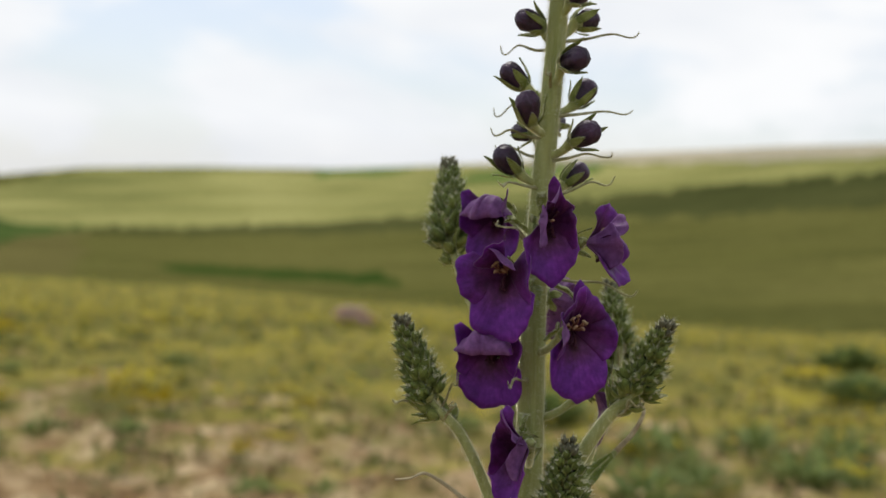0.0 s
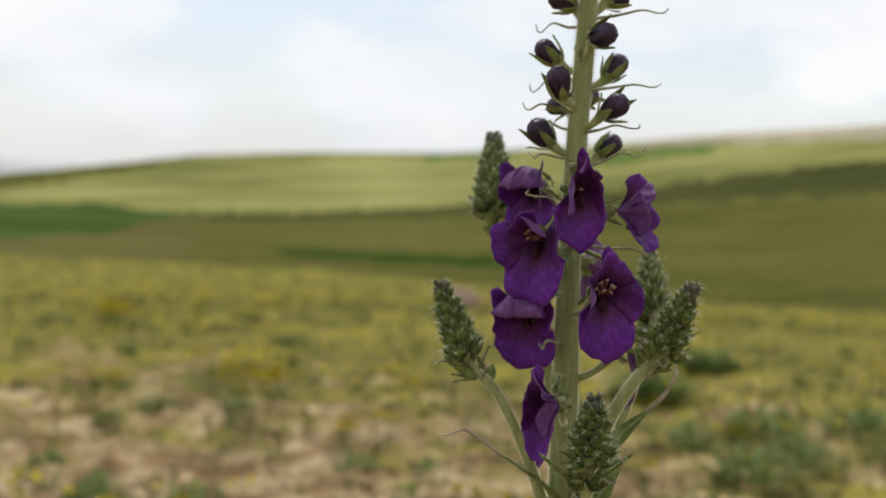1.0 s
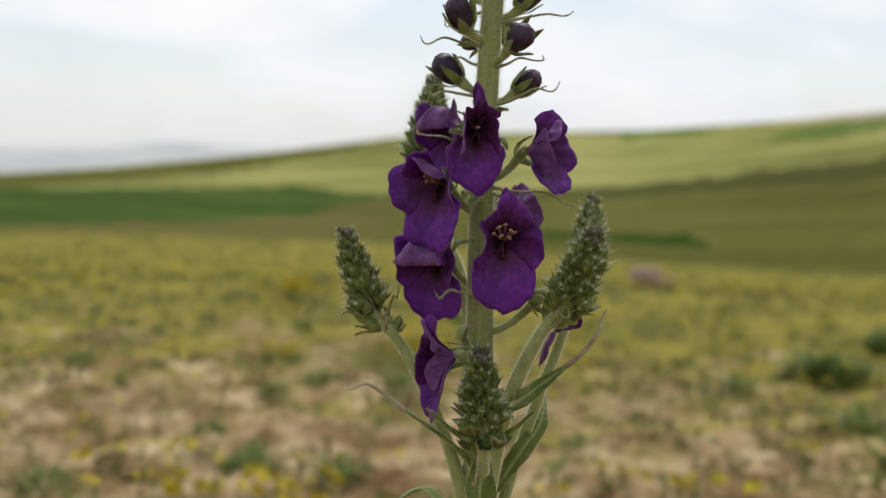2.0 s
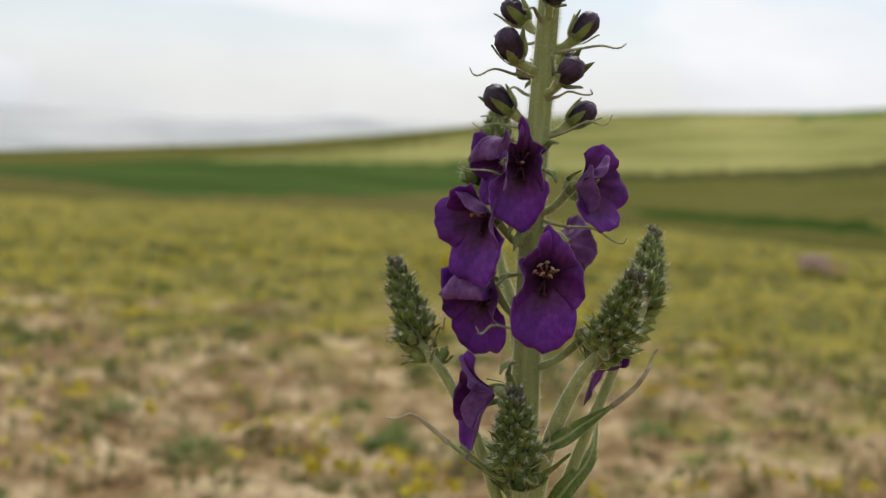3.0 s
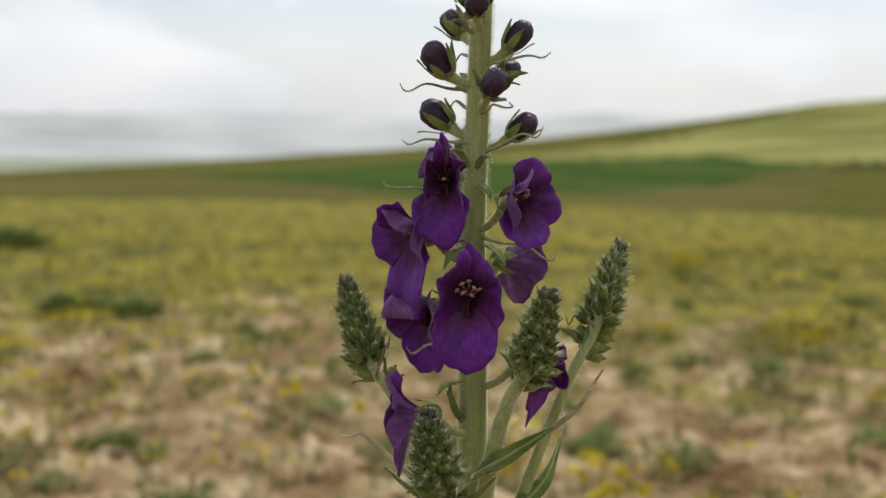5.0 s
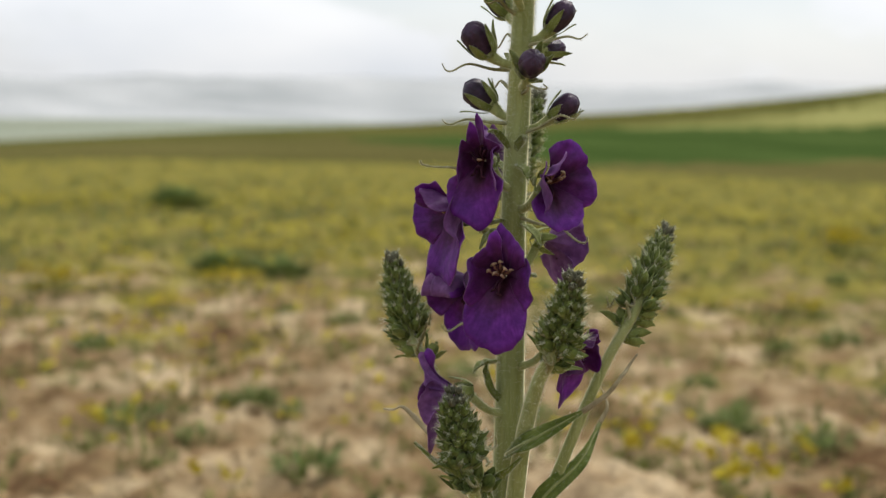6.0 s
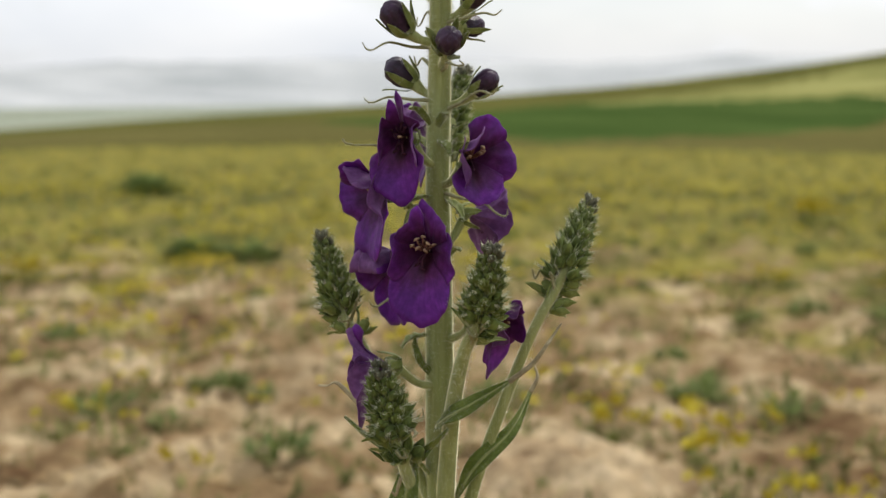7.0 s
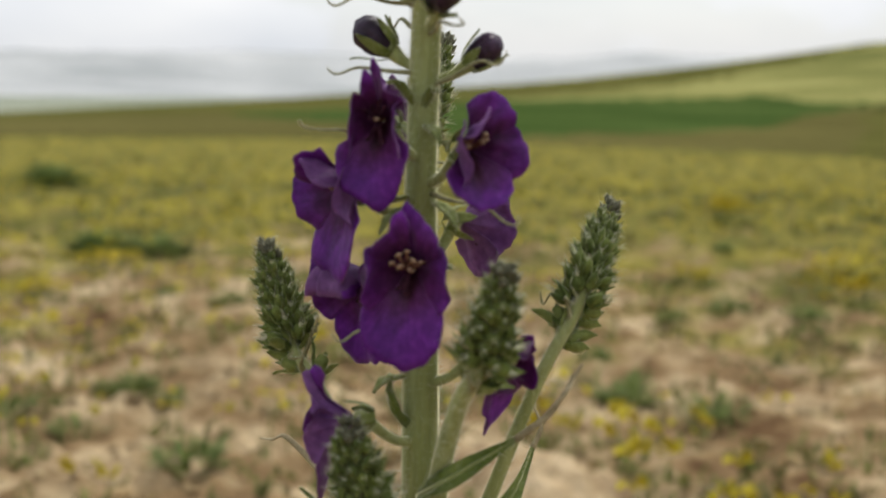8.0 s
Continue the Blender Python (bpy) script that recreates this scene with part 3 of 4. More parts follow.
def sepal_mesh(length, width, curl, seed):
    pts = [Vector((0, 0, 0)), Vector((0, width * 0.8, length * 0.35)), Vector((0, width * (0.9 + curl * 0.5), length * 0.7)), Vector((0, width * (0.8 + curl * 1.6), length))]
    v, f = strip_leaf([p * 0.001 for p in pts], [0.0007, width * 0.00062, width * 0.00055, 0.0001], 4, 0.3, 0.0003)
    return mesh_of("sepal", v, f, [SEPAL])


SEPALS = [sepal_mesh(6.5, 2.9, 0.25, 1), sepal_mesh(7.2, 2.6, 0.7, 2), sepal_mesh(5.6, 2.8, 0.1, 3)]


def stamen_mesh(seed, tip, dark=False):
    """A bent filament with a beard of short hairs and a kidney-shaped anther."""
    rnd = random.Random(seed)
    tip = Vector(tip) * 0.001
    v, f = tube([Vector((0, 0, -0.001)), tip * 0.5 + Vector((0, 0, 0.0012)), tip], [0.00034, 0.00026, 0.00024], 4, 6)
    idx = [0] * len(f)
    side = Vector((0.0007 * rnd.uniform(0.8, 1.2), rnd.uniform(-0.0005, 0.0005), 0))
    a, b = tube([tip - side + Vector((0, 0, -0.0003)), tip + Vector((0, 0.0002, 0.0003)), tip + side + Vector((0, 0, -0.0003))], [0.00022, 0.00045, 0.00022], 4, 8)
    k = len(v)
    v += a
    f += [tuple(k + x for x in q) for q in b]
    idx += [1] * len(b)
    for _ in range(46):
        r = tip * rnd.uniform(0.3, 0.98)
        w = Vector((rnd.uniform(-1, 1), rnd.uniform(-1, 1), rnd.uniform(-0.4, 0.8))).normalized()
        e = w.orthogonal().normalized() * 0.00007
        g = w.cross(e)
        k = len(v)
        v += [r + e, r - e * 0.5 + g * 0.87, r - e * 0.5 - g * 0.87, r + w * rnd.uniform(0.0005, 0.0011)]
        f += [(k, k + 1, k + 3), (k + 1, k + 2, k + 3), (k + 2, k, k + 3)]
        idx += [0 if dark else rnd.choice((0, 1))] * 3
    return mesh_of("stamen", v, f, [THROAT if dark else FILAMENT, THROAT if dark else ANTHER], idx)


# a fan of bearded stamens over the eye, two long dark ones below it
STAMENS = [stamen_mesh(i + 1, tip, i > 6) for i, tip in enumerate((
    (-2.8, 1.9, 3.4), (-1.5, 3.3, 3.6), (0.5, 3.7, 3.8), (2.2, 2.9, 3.4), (3.0, 1.2, 3.1), (-1.3, 0.5, 4.2), (1.1, 0.8, 4.2), (-0.9, -4.4, 2.3), (1.0, -5.0, 2.1)))]
# in an older flower most of them have darkened
AGED = [stamen_mesh(i + 11, tip, i != 5) for i, tip in enumerate((
    (-2.3, 2.0, 2.6), (-1.0, 3.3, 2.8), (0.8, 3.5, 2.8), (2.1, 2.4, 2.6), (-0.9, -0.4, 3.2), (0.9, 0.4, 3.0), (0.2, -2.2, 2.8)))] + STAMENS[7:]


def bud_reach(t):
    """Half-breadth of a closed bud (mm) at the share t of its height."""
    return float(np.interp(t, (0, 0.12, 0.3, 0.55, 0.74, 0.88, 0.96, 1.0), (1.7, 2.6, 3.35, 3.75, 3.6, 2.8, 1.7, 0.3)))


def clasp_mesh(length, width, flare, seed):
    """A calyx lobe that clasps the bud and leaves it at a sharp tip."""
    verts, faces, nu, nv = [], [], 8, 5
    for skin in (0, 1):
        for i in range(nu):
            t = i / (nu - 1)
            w = width * (0.72 + 0.55 * t - 0.25 * t * t) * (1 - t ** 2.6) + 0.05
            r = bud_reach(min(0.55, t * length / 9.0)) + 0.45 + flare * t ** 3 + 0.2 * noise.noise(Vector((t * 2, seed, 0)))
            for j in range(nv):
                v = -1 + j / (nv - 1) * 2
                a = v * w / r
                d = r + 0.28 * v * v - 0.22 * skin
                verts.append(Vector((math.sin(a) * d, math.cos(a) * d, t * length - 0.9)) * 0.001)
    off = nu * nv
    for i in range(nu - 1):
        for j in range(nv - 1):
            q = (i * nv + j, i * nv + j + 1, (i + 1) * nv + j + 1, (i + 1) * nv + j)
            faces += [q, tuple(off + x for x in reversed(q))]
    rim = [i * nv for i in range(nu)] + [(nu - 1) * nv + j for j in range(1, nv)] + [i * nv + nv - 1 for i in range(nu - 2, -1, -1)]
    faces += [(a, b, off + b, off + a) for a, b in zip(rim, rim[1:])]
    hv, hf = hairs_on(verts, faces, 150, 0.00075, seed, 0.00003)
    k = len(verts)
    return mesh_of("sepal", verts + hv, faces + [tuple(k + x for x in f) for f in hf], [SEPAL, HAIR], [0] * len(faces) + [1] * len(hf))


CLASPS = [clasp_mesh(6.8, 1.55, 1.3, 1), clasp_mesh(8.6, 1.45, 0.9, 2), clasp_mesh(7.4, 1.7, 2.2, 3), clasp_mesh(10.0, 1.35, 1.2, 4)]


def thin_bract(foot, tip, parent, inv, seed):
    """A thin bract that runs out from the stem and curls at its tip."""
    rnd = random.Random(seed)
    out = tip - foot
    side = Vector((0, 0, 1)).cross(out).normalized() * rnd.uniform(-0.0016, 0.0016)
    up = Vector((0, 0, rnd.uniform(0.0006, 0.0018)))
    pts = [foot + Vector((0, 0, -0.001)), foot + out * 0.35 - up * 0.6, foot + out * 0.66 + side + up * 0.5, foot + out * 0.86 - up, foot + out * 0.95 - side - up * 0.9, tip + up * 0.6]
    v, f = tube(pts, [0.0009, 0.00062, 0.00044, 0.00034, 0.00030, 0.00016], 5, 6, 0.0, 0.6)
    hv, hf = hairs_on(v, f, 140, 0.0006, seed, 0.00003)
    k = len(v)
    part("bract", mesh_of("bract", v + hv, f + [tuple(k + x for x in q) for q in hf], [DRY, HAIR], [0] * len(f) + [1] * len(hf)), parent, "thin curling bract", inv)


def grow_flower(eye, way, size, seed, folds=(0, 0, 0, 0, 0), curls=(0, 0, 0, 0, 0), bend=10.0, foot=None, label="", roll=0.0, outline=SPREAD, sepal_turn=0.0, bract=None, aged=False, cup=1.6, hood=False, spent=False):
    """An open flower: eye in mm, the way it looks, its size, how each petal folds forward and curls over (two upper, two side, one lower)."""
    rnd = random.Random(seed)
    way = Vector(way).normalized()
    p = mm(*eye) - way * 0.001
    m = facing(p, way) @ pose(0, 0, 0, 0, 0, roll)
    back = p - way * 0.0055
    foot = mm(*foot) if foot else mm(*axis_at(eye[2] - 9))
    mid = (foot + back) / 2 + Vector((0, 0, -0.0022))
    v, f = tube([foot, mid, back, p - way * 0.0042], [0.0014, 0.0011, 0.0015, 0.0013], 5, 9, 0.03)
    fl = part("flower", mesh_of("flower", v, f, [STEM]), plant, label or "open deep purple flower with five petals")
    hv, hf = hairs_on(v, f, 700, 0.0008, seed, 0.000028)
    part("hairs", mesh_of("hairs", hv, hf, [HAIR], smooth=False), fl)
    for i in range(5):
        me = petal_mesh(outline, i, size, folds[i], curls[i], bend * size if bend else 0, seed * 7 + i, cup, hood)
        part("petal", me, fl, "", m)
    for i, me in enumerate(() if spent else AGED if aged else STAMENS):      # a spent flower has shed them
        part("stamen", me, fl, "long dark maroon stamen" if i > 6 else ("dark maroon stamen" if aged else "cream anther on a reddish filament"), m @ pose(0, 0, -0.0016, rnd.uniform(-9, 9), rnd.uniform(-9, 9), rnd.uniform(-12, 12)))
    for i in range(5):
        part("sepal", CLASPS[(i + seed) % 4], fl, "", facing(back, way) @ pose(0, 0, -0.0016, 0, 0, i * 72 + sepal_turn + rnd.uniform(-10, 10)) @ pose(0, 0, 0, rnd.uniform(-14, 0)) @ Matrix.Diagonal((0.92, 0.78, 0.78, 1)))
    if bract:
        thin_bract(foot, mm(*bract), fl, None, seed)
    return fl


F = Vector
grow_flower((0, -0.5, -0.8), (-0.22, -1, 0.0), 1.06, 11, (18, 2, 14, 2, 4), (14, 10, 20, 8, 8), -16, label="large open purple flower with cream stamens", outline=HOODED, cup=1.4)
grow_flower((-7.6, 4.0, 30.5), (-0.30, -1, -0.02), 0.98, 12, (22, 8, 20, 6, 2), (46, 14, 40, 12, 6), -12, outline=NARROW, aged=True, cup=1.2)
grow_flower((13.0, 6.5, 24.6), (0.48, -0.87, 0.02), 1.16, 13, (24, 0, 18, 0, 24), (60, 10, 56, 6, 20), -22, outline=ROUND, bract=(23.3, 0.7, 10.3), cup=1.5)
grow_flower((-16.6, 14, 14.8), (-0.76, -0.65, 0.0), 1.16, 14, (20, 14, 4, 10, 6), (66, 96, 8, 16, 0), -24, roll=4, cup=1.6)
grow_flower((-6.0, 36.0, 33.0), (-0.86, -0.40, -0.02), 1.08, 15, (0, 0, 10, 16, 4), (200, 200, 18, 26, 2), -20.0, bract=(-24.2, 5.6, 29.5), outline=HELMET, cup=1.4, hood=True)
grow_flower((-14.0, 23, -7.6), (-0.74, -0.66, -0.10), 1.16, 16, (0, 0, 16, 12, 2), (185, 185, 24, 14, 0), -24, bract=(-17.5, 8, -17), outline=HELMET, cup=1.4, hood=True)
grow_flower((-16.2, 4.5, -35), (-0.94, -0.20, -0.10), 1.02, 17, (20, 26, 20, 24, 12), (6, 10, 10, 10, 4), -11.0, outline=NARROW, label="wilting purple flower that has shed its stamens", spent=True)
grow_flower((20.5, 9.0, -21.5), (0.78, -0.50, -0.36), 0.94, 18, (30, 24, 22, 26, 6), (20, 20, 20, 20, 0), -14, outline=DROOPING)
grow_flower((12.5, 30, 6.5), (0.70, 0.66, -0.12), 1.0, 19, (20, 20, 8, 8, 6), (14, 14, 8, 8, 6), -16.0, outline=ROUND, cup=1.4)


def bud_mesh(seed, long=1.0):
    """A closed corolla: five overlapping lobes wrapped into a blunt, creased knob."""
    rnd = random.Random(seed)
    verts, faces, rows, cols = [], [], 15, 35
    ph = rnd.uniform(0, 6)
    for i in range(rows + 1):
        t = i / rows
        z = (t * 9.0 - 0.5) * long
        r = bud_reach(t)
        for j in range(cols):
            a = 2 * math.pi * j / cols
            w = (5 * a + ph + t * 2.6) / (2 * math.pi) % 1.0
            k = 0.95 + 0.19 * (w - 0.5) * min(1, t * 1.6) + 0.05 * math.cos(5 * a + ph) * t
            k += 0.10 * noise.noise(Vector((math.cos(a) * 1.2, math.sin(a) * 1.2, t * 1.6 + seed)))
            k += 0.045 * noise.noise(Vector((math.cos(a) * 3.2, math.sin(a) * 3.2, t * 4 + seed)))
            verts.append(Vector((math.cos(a) * r * k, math.sin(a) * r * k * 1.06, z + 0.5 * noise.noise(Vector((a, t * 3, seed))) * t)) * 0.001)
    for i in range(rows):
        for j in range(cols):
            q = (j + 1) % cols
            faces.append((i * cols + j, i * cols + q, (i + 1) * cols + q, (i + 1) * cols + j))
    faces += [tuple(reversed(range(cols))), tuple(range(rows * cols, rows * cols + cols))]
    return mesh_of("bud", verts, faces, [BUD])


def grow_bud(c, way, size, seed, bract=None, label="", foot_drop=7.0):
    """A closed bud: its middle in mm, the way its tip points, and the tip of the thin bract under it."""
    rnd = random.Random(seed)
    way = Vector(way).normalized()
    base = mm(*c) - way * 0.0046 * size
    m = facing(base, way, (0.1, 0.2, 1)) @ Matrix.Scale(size, 4)
    bud = part("bud", bud_mesh(seed, rnd.uniform(1.12, 1.26)), plant, label or "closed dark purple bud in a green calyx", m)
    inv = m.inverted()
    foot = mm(*axis_at(c[2] - foot_drop))
    mid = foot.lerp(base, 0.55) + Vector((0, 0, -0.001))
    v, f = tube([foot, mid, base - way * 0.0008, base + way * 0.0006], [0.0015 * size, 0.0012 * size, 0.0020 * size, 0.0026 * size], 5, 9, 0.03)
    part("stalk", mesh_of("stalk", v, f, [STEM]), bud, "", inv)
    hv, hf = hairs_on(v, f, 450, 0.0008, seed, 0.000028)
    part("hairs", mesh_of("hairs", hv, hf, [HAIR], smooth=False), bud, "", inv)
    for i in range(5):
        part("sepal", CLASPS[(i * 3 + seed) % 4], bud, "", pose(0, 0, 0, 0, 0, i * 72 + seed * 23 + rnd.uniform(-12, 12)) @ pose(0, 0, 0, rnd.uniform(-8, 4)))
    if bract:
        thin_bract(foot, mm(*bract), bud, inv, seed)
    return bud


grow_bud((5.9, 6.4, 57), (0.25, -0.9, 0.40), 1.0, 31, (10, -1, 51))
grow_bud((-11.2, 22.6, 48.7), (-0.72, -0.1, 0.55), 1.0, 32, (-20, 14, 41))
grow_bud((13.6, 21.5, 45.6), (0.72, -0.15, 0.62), 0.88, 33, (19.5, 9.3, 44.6))
grow_bud((-10.2, 13.8, 63.8), (-0.50, -0.45, 0.72), 1.02, 34, (-21, 17, 56.5))
grow_bud((-1.9, 28.5, 58), (-0.35, 0.9, 0.1), 0.75, 35, (-9, 33, 53))
grow_bud((-6.4, 28, 75), (-0.60, 0.45, 0.65), 0.92, 36, (-8.5, 35.6, 64.5))
grow_bud((12.0, 17, 70.5), (0.60, -0.1, 0.78), 0.9, 37, (21, 3.8, 64.7))
grow_bud((0.6, 6.6, 78.5), (0.1, -1, 0.1), 0.95, 38, (-8, 8, 75))
grow_bud((9.5, 27, 62), (0.7, 0.7, 0.2), 0.78, 39)
grow_bud((-5.5, 22, 91), (-0.85, 0.1, 0.3), 0.9, 40, (-7, 35.5, 84.1))
grow_bud((12.5, 18, 93), (0.9, 0.1, 0.35), 0.9, 41, (26, 8.3, 89.3))
grow_bud((3.5, 9, 99), (0.1, -0.9, 0.4), 0.85, 42)
grow_bud((-3, 25, 104), (-0.6, 0.7, 0.5), 0.72, 43)
grow_bud((8, 20, 110), (0.7, 0.2, 0.6), 0.66, 44)
grow_bud((-1, 14, 114), (-0.6, -0.5, 0.6), 0.6, 45)
grow_bud((4, 21, 121), (0.3, 0.6, 0.8), 0.52, 46)
grow_bud((2.6, 14, 125), (0.0, -0.5, 0.9), 0.45, 47)
grow_bud((3.1, 17, 135), (0.05, 0, 1), 0.42, 48, foot_drop=3)


# ---- side shoots: each ends in a tight spike of woolly buds ----
def scale_mesh(seed, mat):
    """One small bud of a spike: a plump ribbed knob held in four keeled, pointed sepals."""
    verts, faces = [], []
    rows, cols = 6, 10
    for i in range(rows + 1):
        t = i / rows
        r = 1.18 * math.sin(math.pi * (0.14 + 0.82 * t)) ** 0.75
        for j in range(cols):
            a = 2 * math.pi * j / cols
            k = 1 + 0.08 * math.cos(5 * a + seed)
            verts.append(Vector((math.cos(a) * r * k, math.sin(a) * r * k, t * 3.1)) * 0.001)
    for i in range(rows):
        for j in range(cols):
            q = (j + 1) % cols
            faces.append((i * cols + j, i * cols + q, (i + 1) * cols + q, (i + 1) * cols + j))
    faces.append(tuple(range(rows * cols, rows * cols + cols)))
    for s in range(4):
        a = s * 1.571 + seed
        o = Vector((math.cos(a), math.sin(a), 0))
        q = Vector((-o.y, o.x, 0))
        reach = 3.6 + 0.7 * math.sin(s * 2.3 + seed * 3)
        k = len(verts)
        for h, w, out in ((0.0, 0.70, 0.75), (1.1, 0.95, 1.30), (2.2, 0.70, 1.42)):
            up = Vector((0, 0, h))
            verts += [(o * out - q * w + up) * 0.001, (o * (out + 0.28) + up) * 0.001, (o * out + q * w + up) * 0.001]
        verts += [(o * 1.75 + Vector((0, 0, reach))) * 0.001, (o * 0.9 + Vector((0, 0, 1.4))) * 0.001]
        for c in (k, k + 3):
            faces += [(c, c + 1, c + 4, c + 3), (c + 1, c + 2, c + 5, c + 4)]
        faces += [(k + 6, k + 7, k + 9), (k + 7, k + 8, k + 9), (k + 8, k + 10, k + 9), (k + 10, k + 6, k + 9), (k, k + 3, k + 10), (k + 3, k + 6, k + 10), (k + 8, k + 5, k + 10), (k + 5, k + 2, k + 10)]
    return mesh_of("spike_bud", verts, faces, [mat])


SCALES = [scale_mesh(0.3, SPIKE), scale_mesh(1.1, SPIKE), scale_mesh(2.0, SPIKE)]
SCALES_TIP = [scale_mesh(0.6, SPIKE_TIP), scale_mesh(1.7, SPIKE_TIP)]


def bract_mesh():
    v, f = strip_leaf([F((0, 0, 0)), F((0, 0.0005, 0.0024)), F((0, 0.0010, 0.0048)), F((0, 0.0004, 0.0070))], [0.0005, 0.00070, 0.00042, 0.00008], 2, 0.4, 0.0002)
    return mesh_of("bract", v, f, [SEPAL])


BRACT = bract_mesh()


def grow_spike(stalk, base, tip, fat, seed, label, count=62, girth=1.0):
    rnd = random.Random(seed)
    b, t = mm(*base), mm(*tip)
    pts = [mm(*p) for p in stalk] + [b, b.lerp(t, 0.5), b.lerp(t, 0.84)]
    v, f = tube(pts, [r * girth for r in (0.0024, 0.0019, 0.0015, 0.0014, 0.0016, 0.0010)], 6, 10, 0.03)
    sp = part("side_shoot", mesh_of("side_shoot", v, f, [STEM]), plant, label)
    hv, hf = hairs_on(v, f, 4200, 0.0012, seed, 0.000026)
    way = (t - b).normalized()
    s = way.orthogonal().normalized()
    q = way.cross(s)
    length = (t - b).length
    for i in range(count):
        u = ((i + 0.5) / count) ** 0.9
        a = i * 2.39996
        wide = fat * 0.001 * (0.86 - 0.10 * u - 1.15 * max(0.0, u - 0.55) ** 1.3) * rnd.uniform(0.82, 1.12)
        o = s * math.cos(a) + q * math.sin(a)
        p = b + way * (u * length * 0.95 + rnd.uniform(-0.0007, 0.0007)) + o * (wide * 0.52)
        d = (o * (0.95 - 0.75 * u) + way * (0.75 + 0.5 * u) + F((rnd.uniform(-1, 1), rnd.uniform(-1, 1), rnd.uniform(-1, 1))) * (0.34 - 0.22 * u)).normalized()
        k = (1.36 - 0.80 * u) * rnd.uniform(0.8 + 0.1 * u, 1.2 - 0.1 * u) * fat / 6.6
        lean = (o * rnd.uniform(0.5, 1.0) + way * rnd.uniform(0.7, 1.3)).normalized()
        z = (0.95 - 0.62 * u) * rnd.uniform(0.6, 1.1)
        part("bract", BRACT, sp, "", facing(b + way * (u * length * 0.9 - 0.0006) + o * (wide * 0.62), lean) @ pose(0, 0, 0, 0, 0, rnd.uniform(0, 360)) @ Matrix.Scale(z, 4))
        me = (SCALES_TIP if u > 0.86 else SCALES)[i % (2 if u > 0.86 else 3)]
        part("spike_bud", me, sp, "", facing(p, d) @ pose(0, 0, 0, 0, 0, rnd.uniform(0, 360)) @ Matrix.Diagonal((k, k, k, 1)))
        for _ in range(int(28 - 20 * u)):      # wool on the bud's tip
            w = (d * 0.7 + o * (1.2 - 0.4 * u) + F((rnd.uniform(-1, 1), rnd.uniform(-1, 1), rnd.uniform(-1, 1))) * 0.55).normalized()
            r = p + d * (0.0022 * k) + w * 0.0004
            e = w.orthogonal().normalized()
            g = w.cross(e)
            n = len(hv)
            for z in range(3):
                c = z * 2.0944
                hv.append(r + (e * math.cos(c) + g * math.sin(c)) * 0.00004)
            hv.append(r + w * rnd.uniform(0.0016, 0.0050) * (1.1 - 0.65 * u))
            hf += [(n, n + 1, n + 3), (n + 1, n + 2, n + 3), (n + 2, n, n + 3)]
    part("hairs", mesh_of("hairs", hv, hf, [HAIR], smooth=False), sp, "fine white hairs")
    # stray calyces and leaflets down the stalk under the spike
    down = (mm(*stalk[-1]) - b).normalized()
    for i in range(5):
        a = rnd.uniform(0, 6.28)
        o = s * math.cos(a) + q * math.sin(a)
        p = b + down * (0.0002 + 0.0021 * i) + o * 0.0012
        for h in range(4):
            part("sepal", SEPALS[(i + h) % 3], sp, "", facing(p, o + way * 0.9) @ pose(0, 0, 0, 0, 0, h * 90 + a * 50) @ Matrix.Diagonal((0.95, 0.95, rnd.uniform(0.75, 1.05), 1)))
        part("spike_bud", SCALES[i % 3], sp, "", facing(p, o + way * 0.9) @ Matrix.Scale(rnd.uniform(1.0, 1.35), 4))
    for i in range(4):          # thin curled bracts under it
        a = rnd.uniform(0, 6.28)
        o = s * math.cos(a) + q * math.sin(a)
        p = b + (way * 0.003 if i == 0 else down * 0.0032 * (i - 1)) + o * 0.001
        thin_bract(p, p + o * rnd.uniform(0.005, 0.010) + way * rnd.uniform(-0.001, 0.008), sp, None, seed + i)
    for i in range(3):          # narrow leaflets standing off the shoot
        a = rnd.uniform(0, 6.28)
        o = s * math.cos(a) + q * math.sin(a)
        p = b + down * (0.002 + 0.0036 * i)
        h = rnd.uniform(0.006, 0.011)
        v, f = tube([p, p + o * 0.0028 + way * h * 0.35, p + o * 0.0036 + way * h * 0.7, p + o * 0.0030 + way * h], [0.0007, 0.0006, 0.0004, 0.00015], 4, 6, 0.0, 0.5)
        part("leaflet", mesh_of("leaflet", v, f, [SEPAL]), sp)
    return sp


WOOLLY = "side shoot with a tight spike of woolly green buds"
grow_spike(((0.9, 22.5, -94), (-9, 22, -62), (-22, 23.7, -35)), (-31, 29.4, -24), (-39, 34.7, 1), 6.7, 51, WOOLLY)
grow_spike(((1.6, 22.5, -92), (6, 12, -52), (11.5, 0.5, -29)), (17, -6.4, -19), (21.5, -16, 3.5), 6.8, 52, WOOLLY, girth=1.3)
grow_spike(((3, 22, -108), (12, 21.5, -72), (27, 20.5, -30)), (36, 24.5, -12), (44.3, 41, 12.2), 6.7, 53, WOOLLY)
grow_spike(((0.5, 22, -114), (-2, 9, -82), (-5, -2, -62)), (-7.2, -6.6, -52), (-10, -13, -30.5), 7.2, 54, WOOLLY, girth=1.2)
grow_spike(((1.2, 23, -90), (0, 33, -24), (-4, 47, 0)), (-7, 61, 23), (0, 76.5, 52), 7.8, 55, WOOLLY, 84)


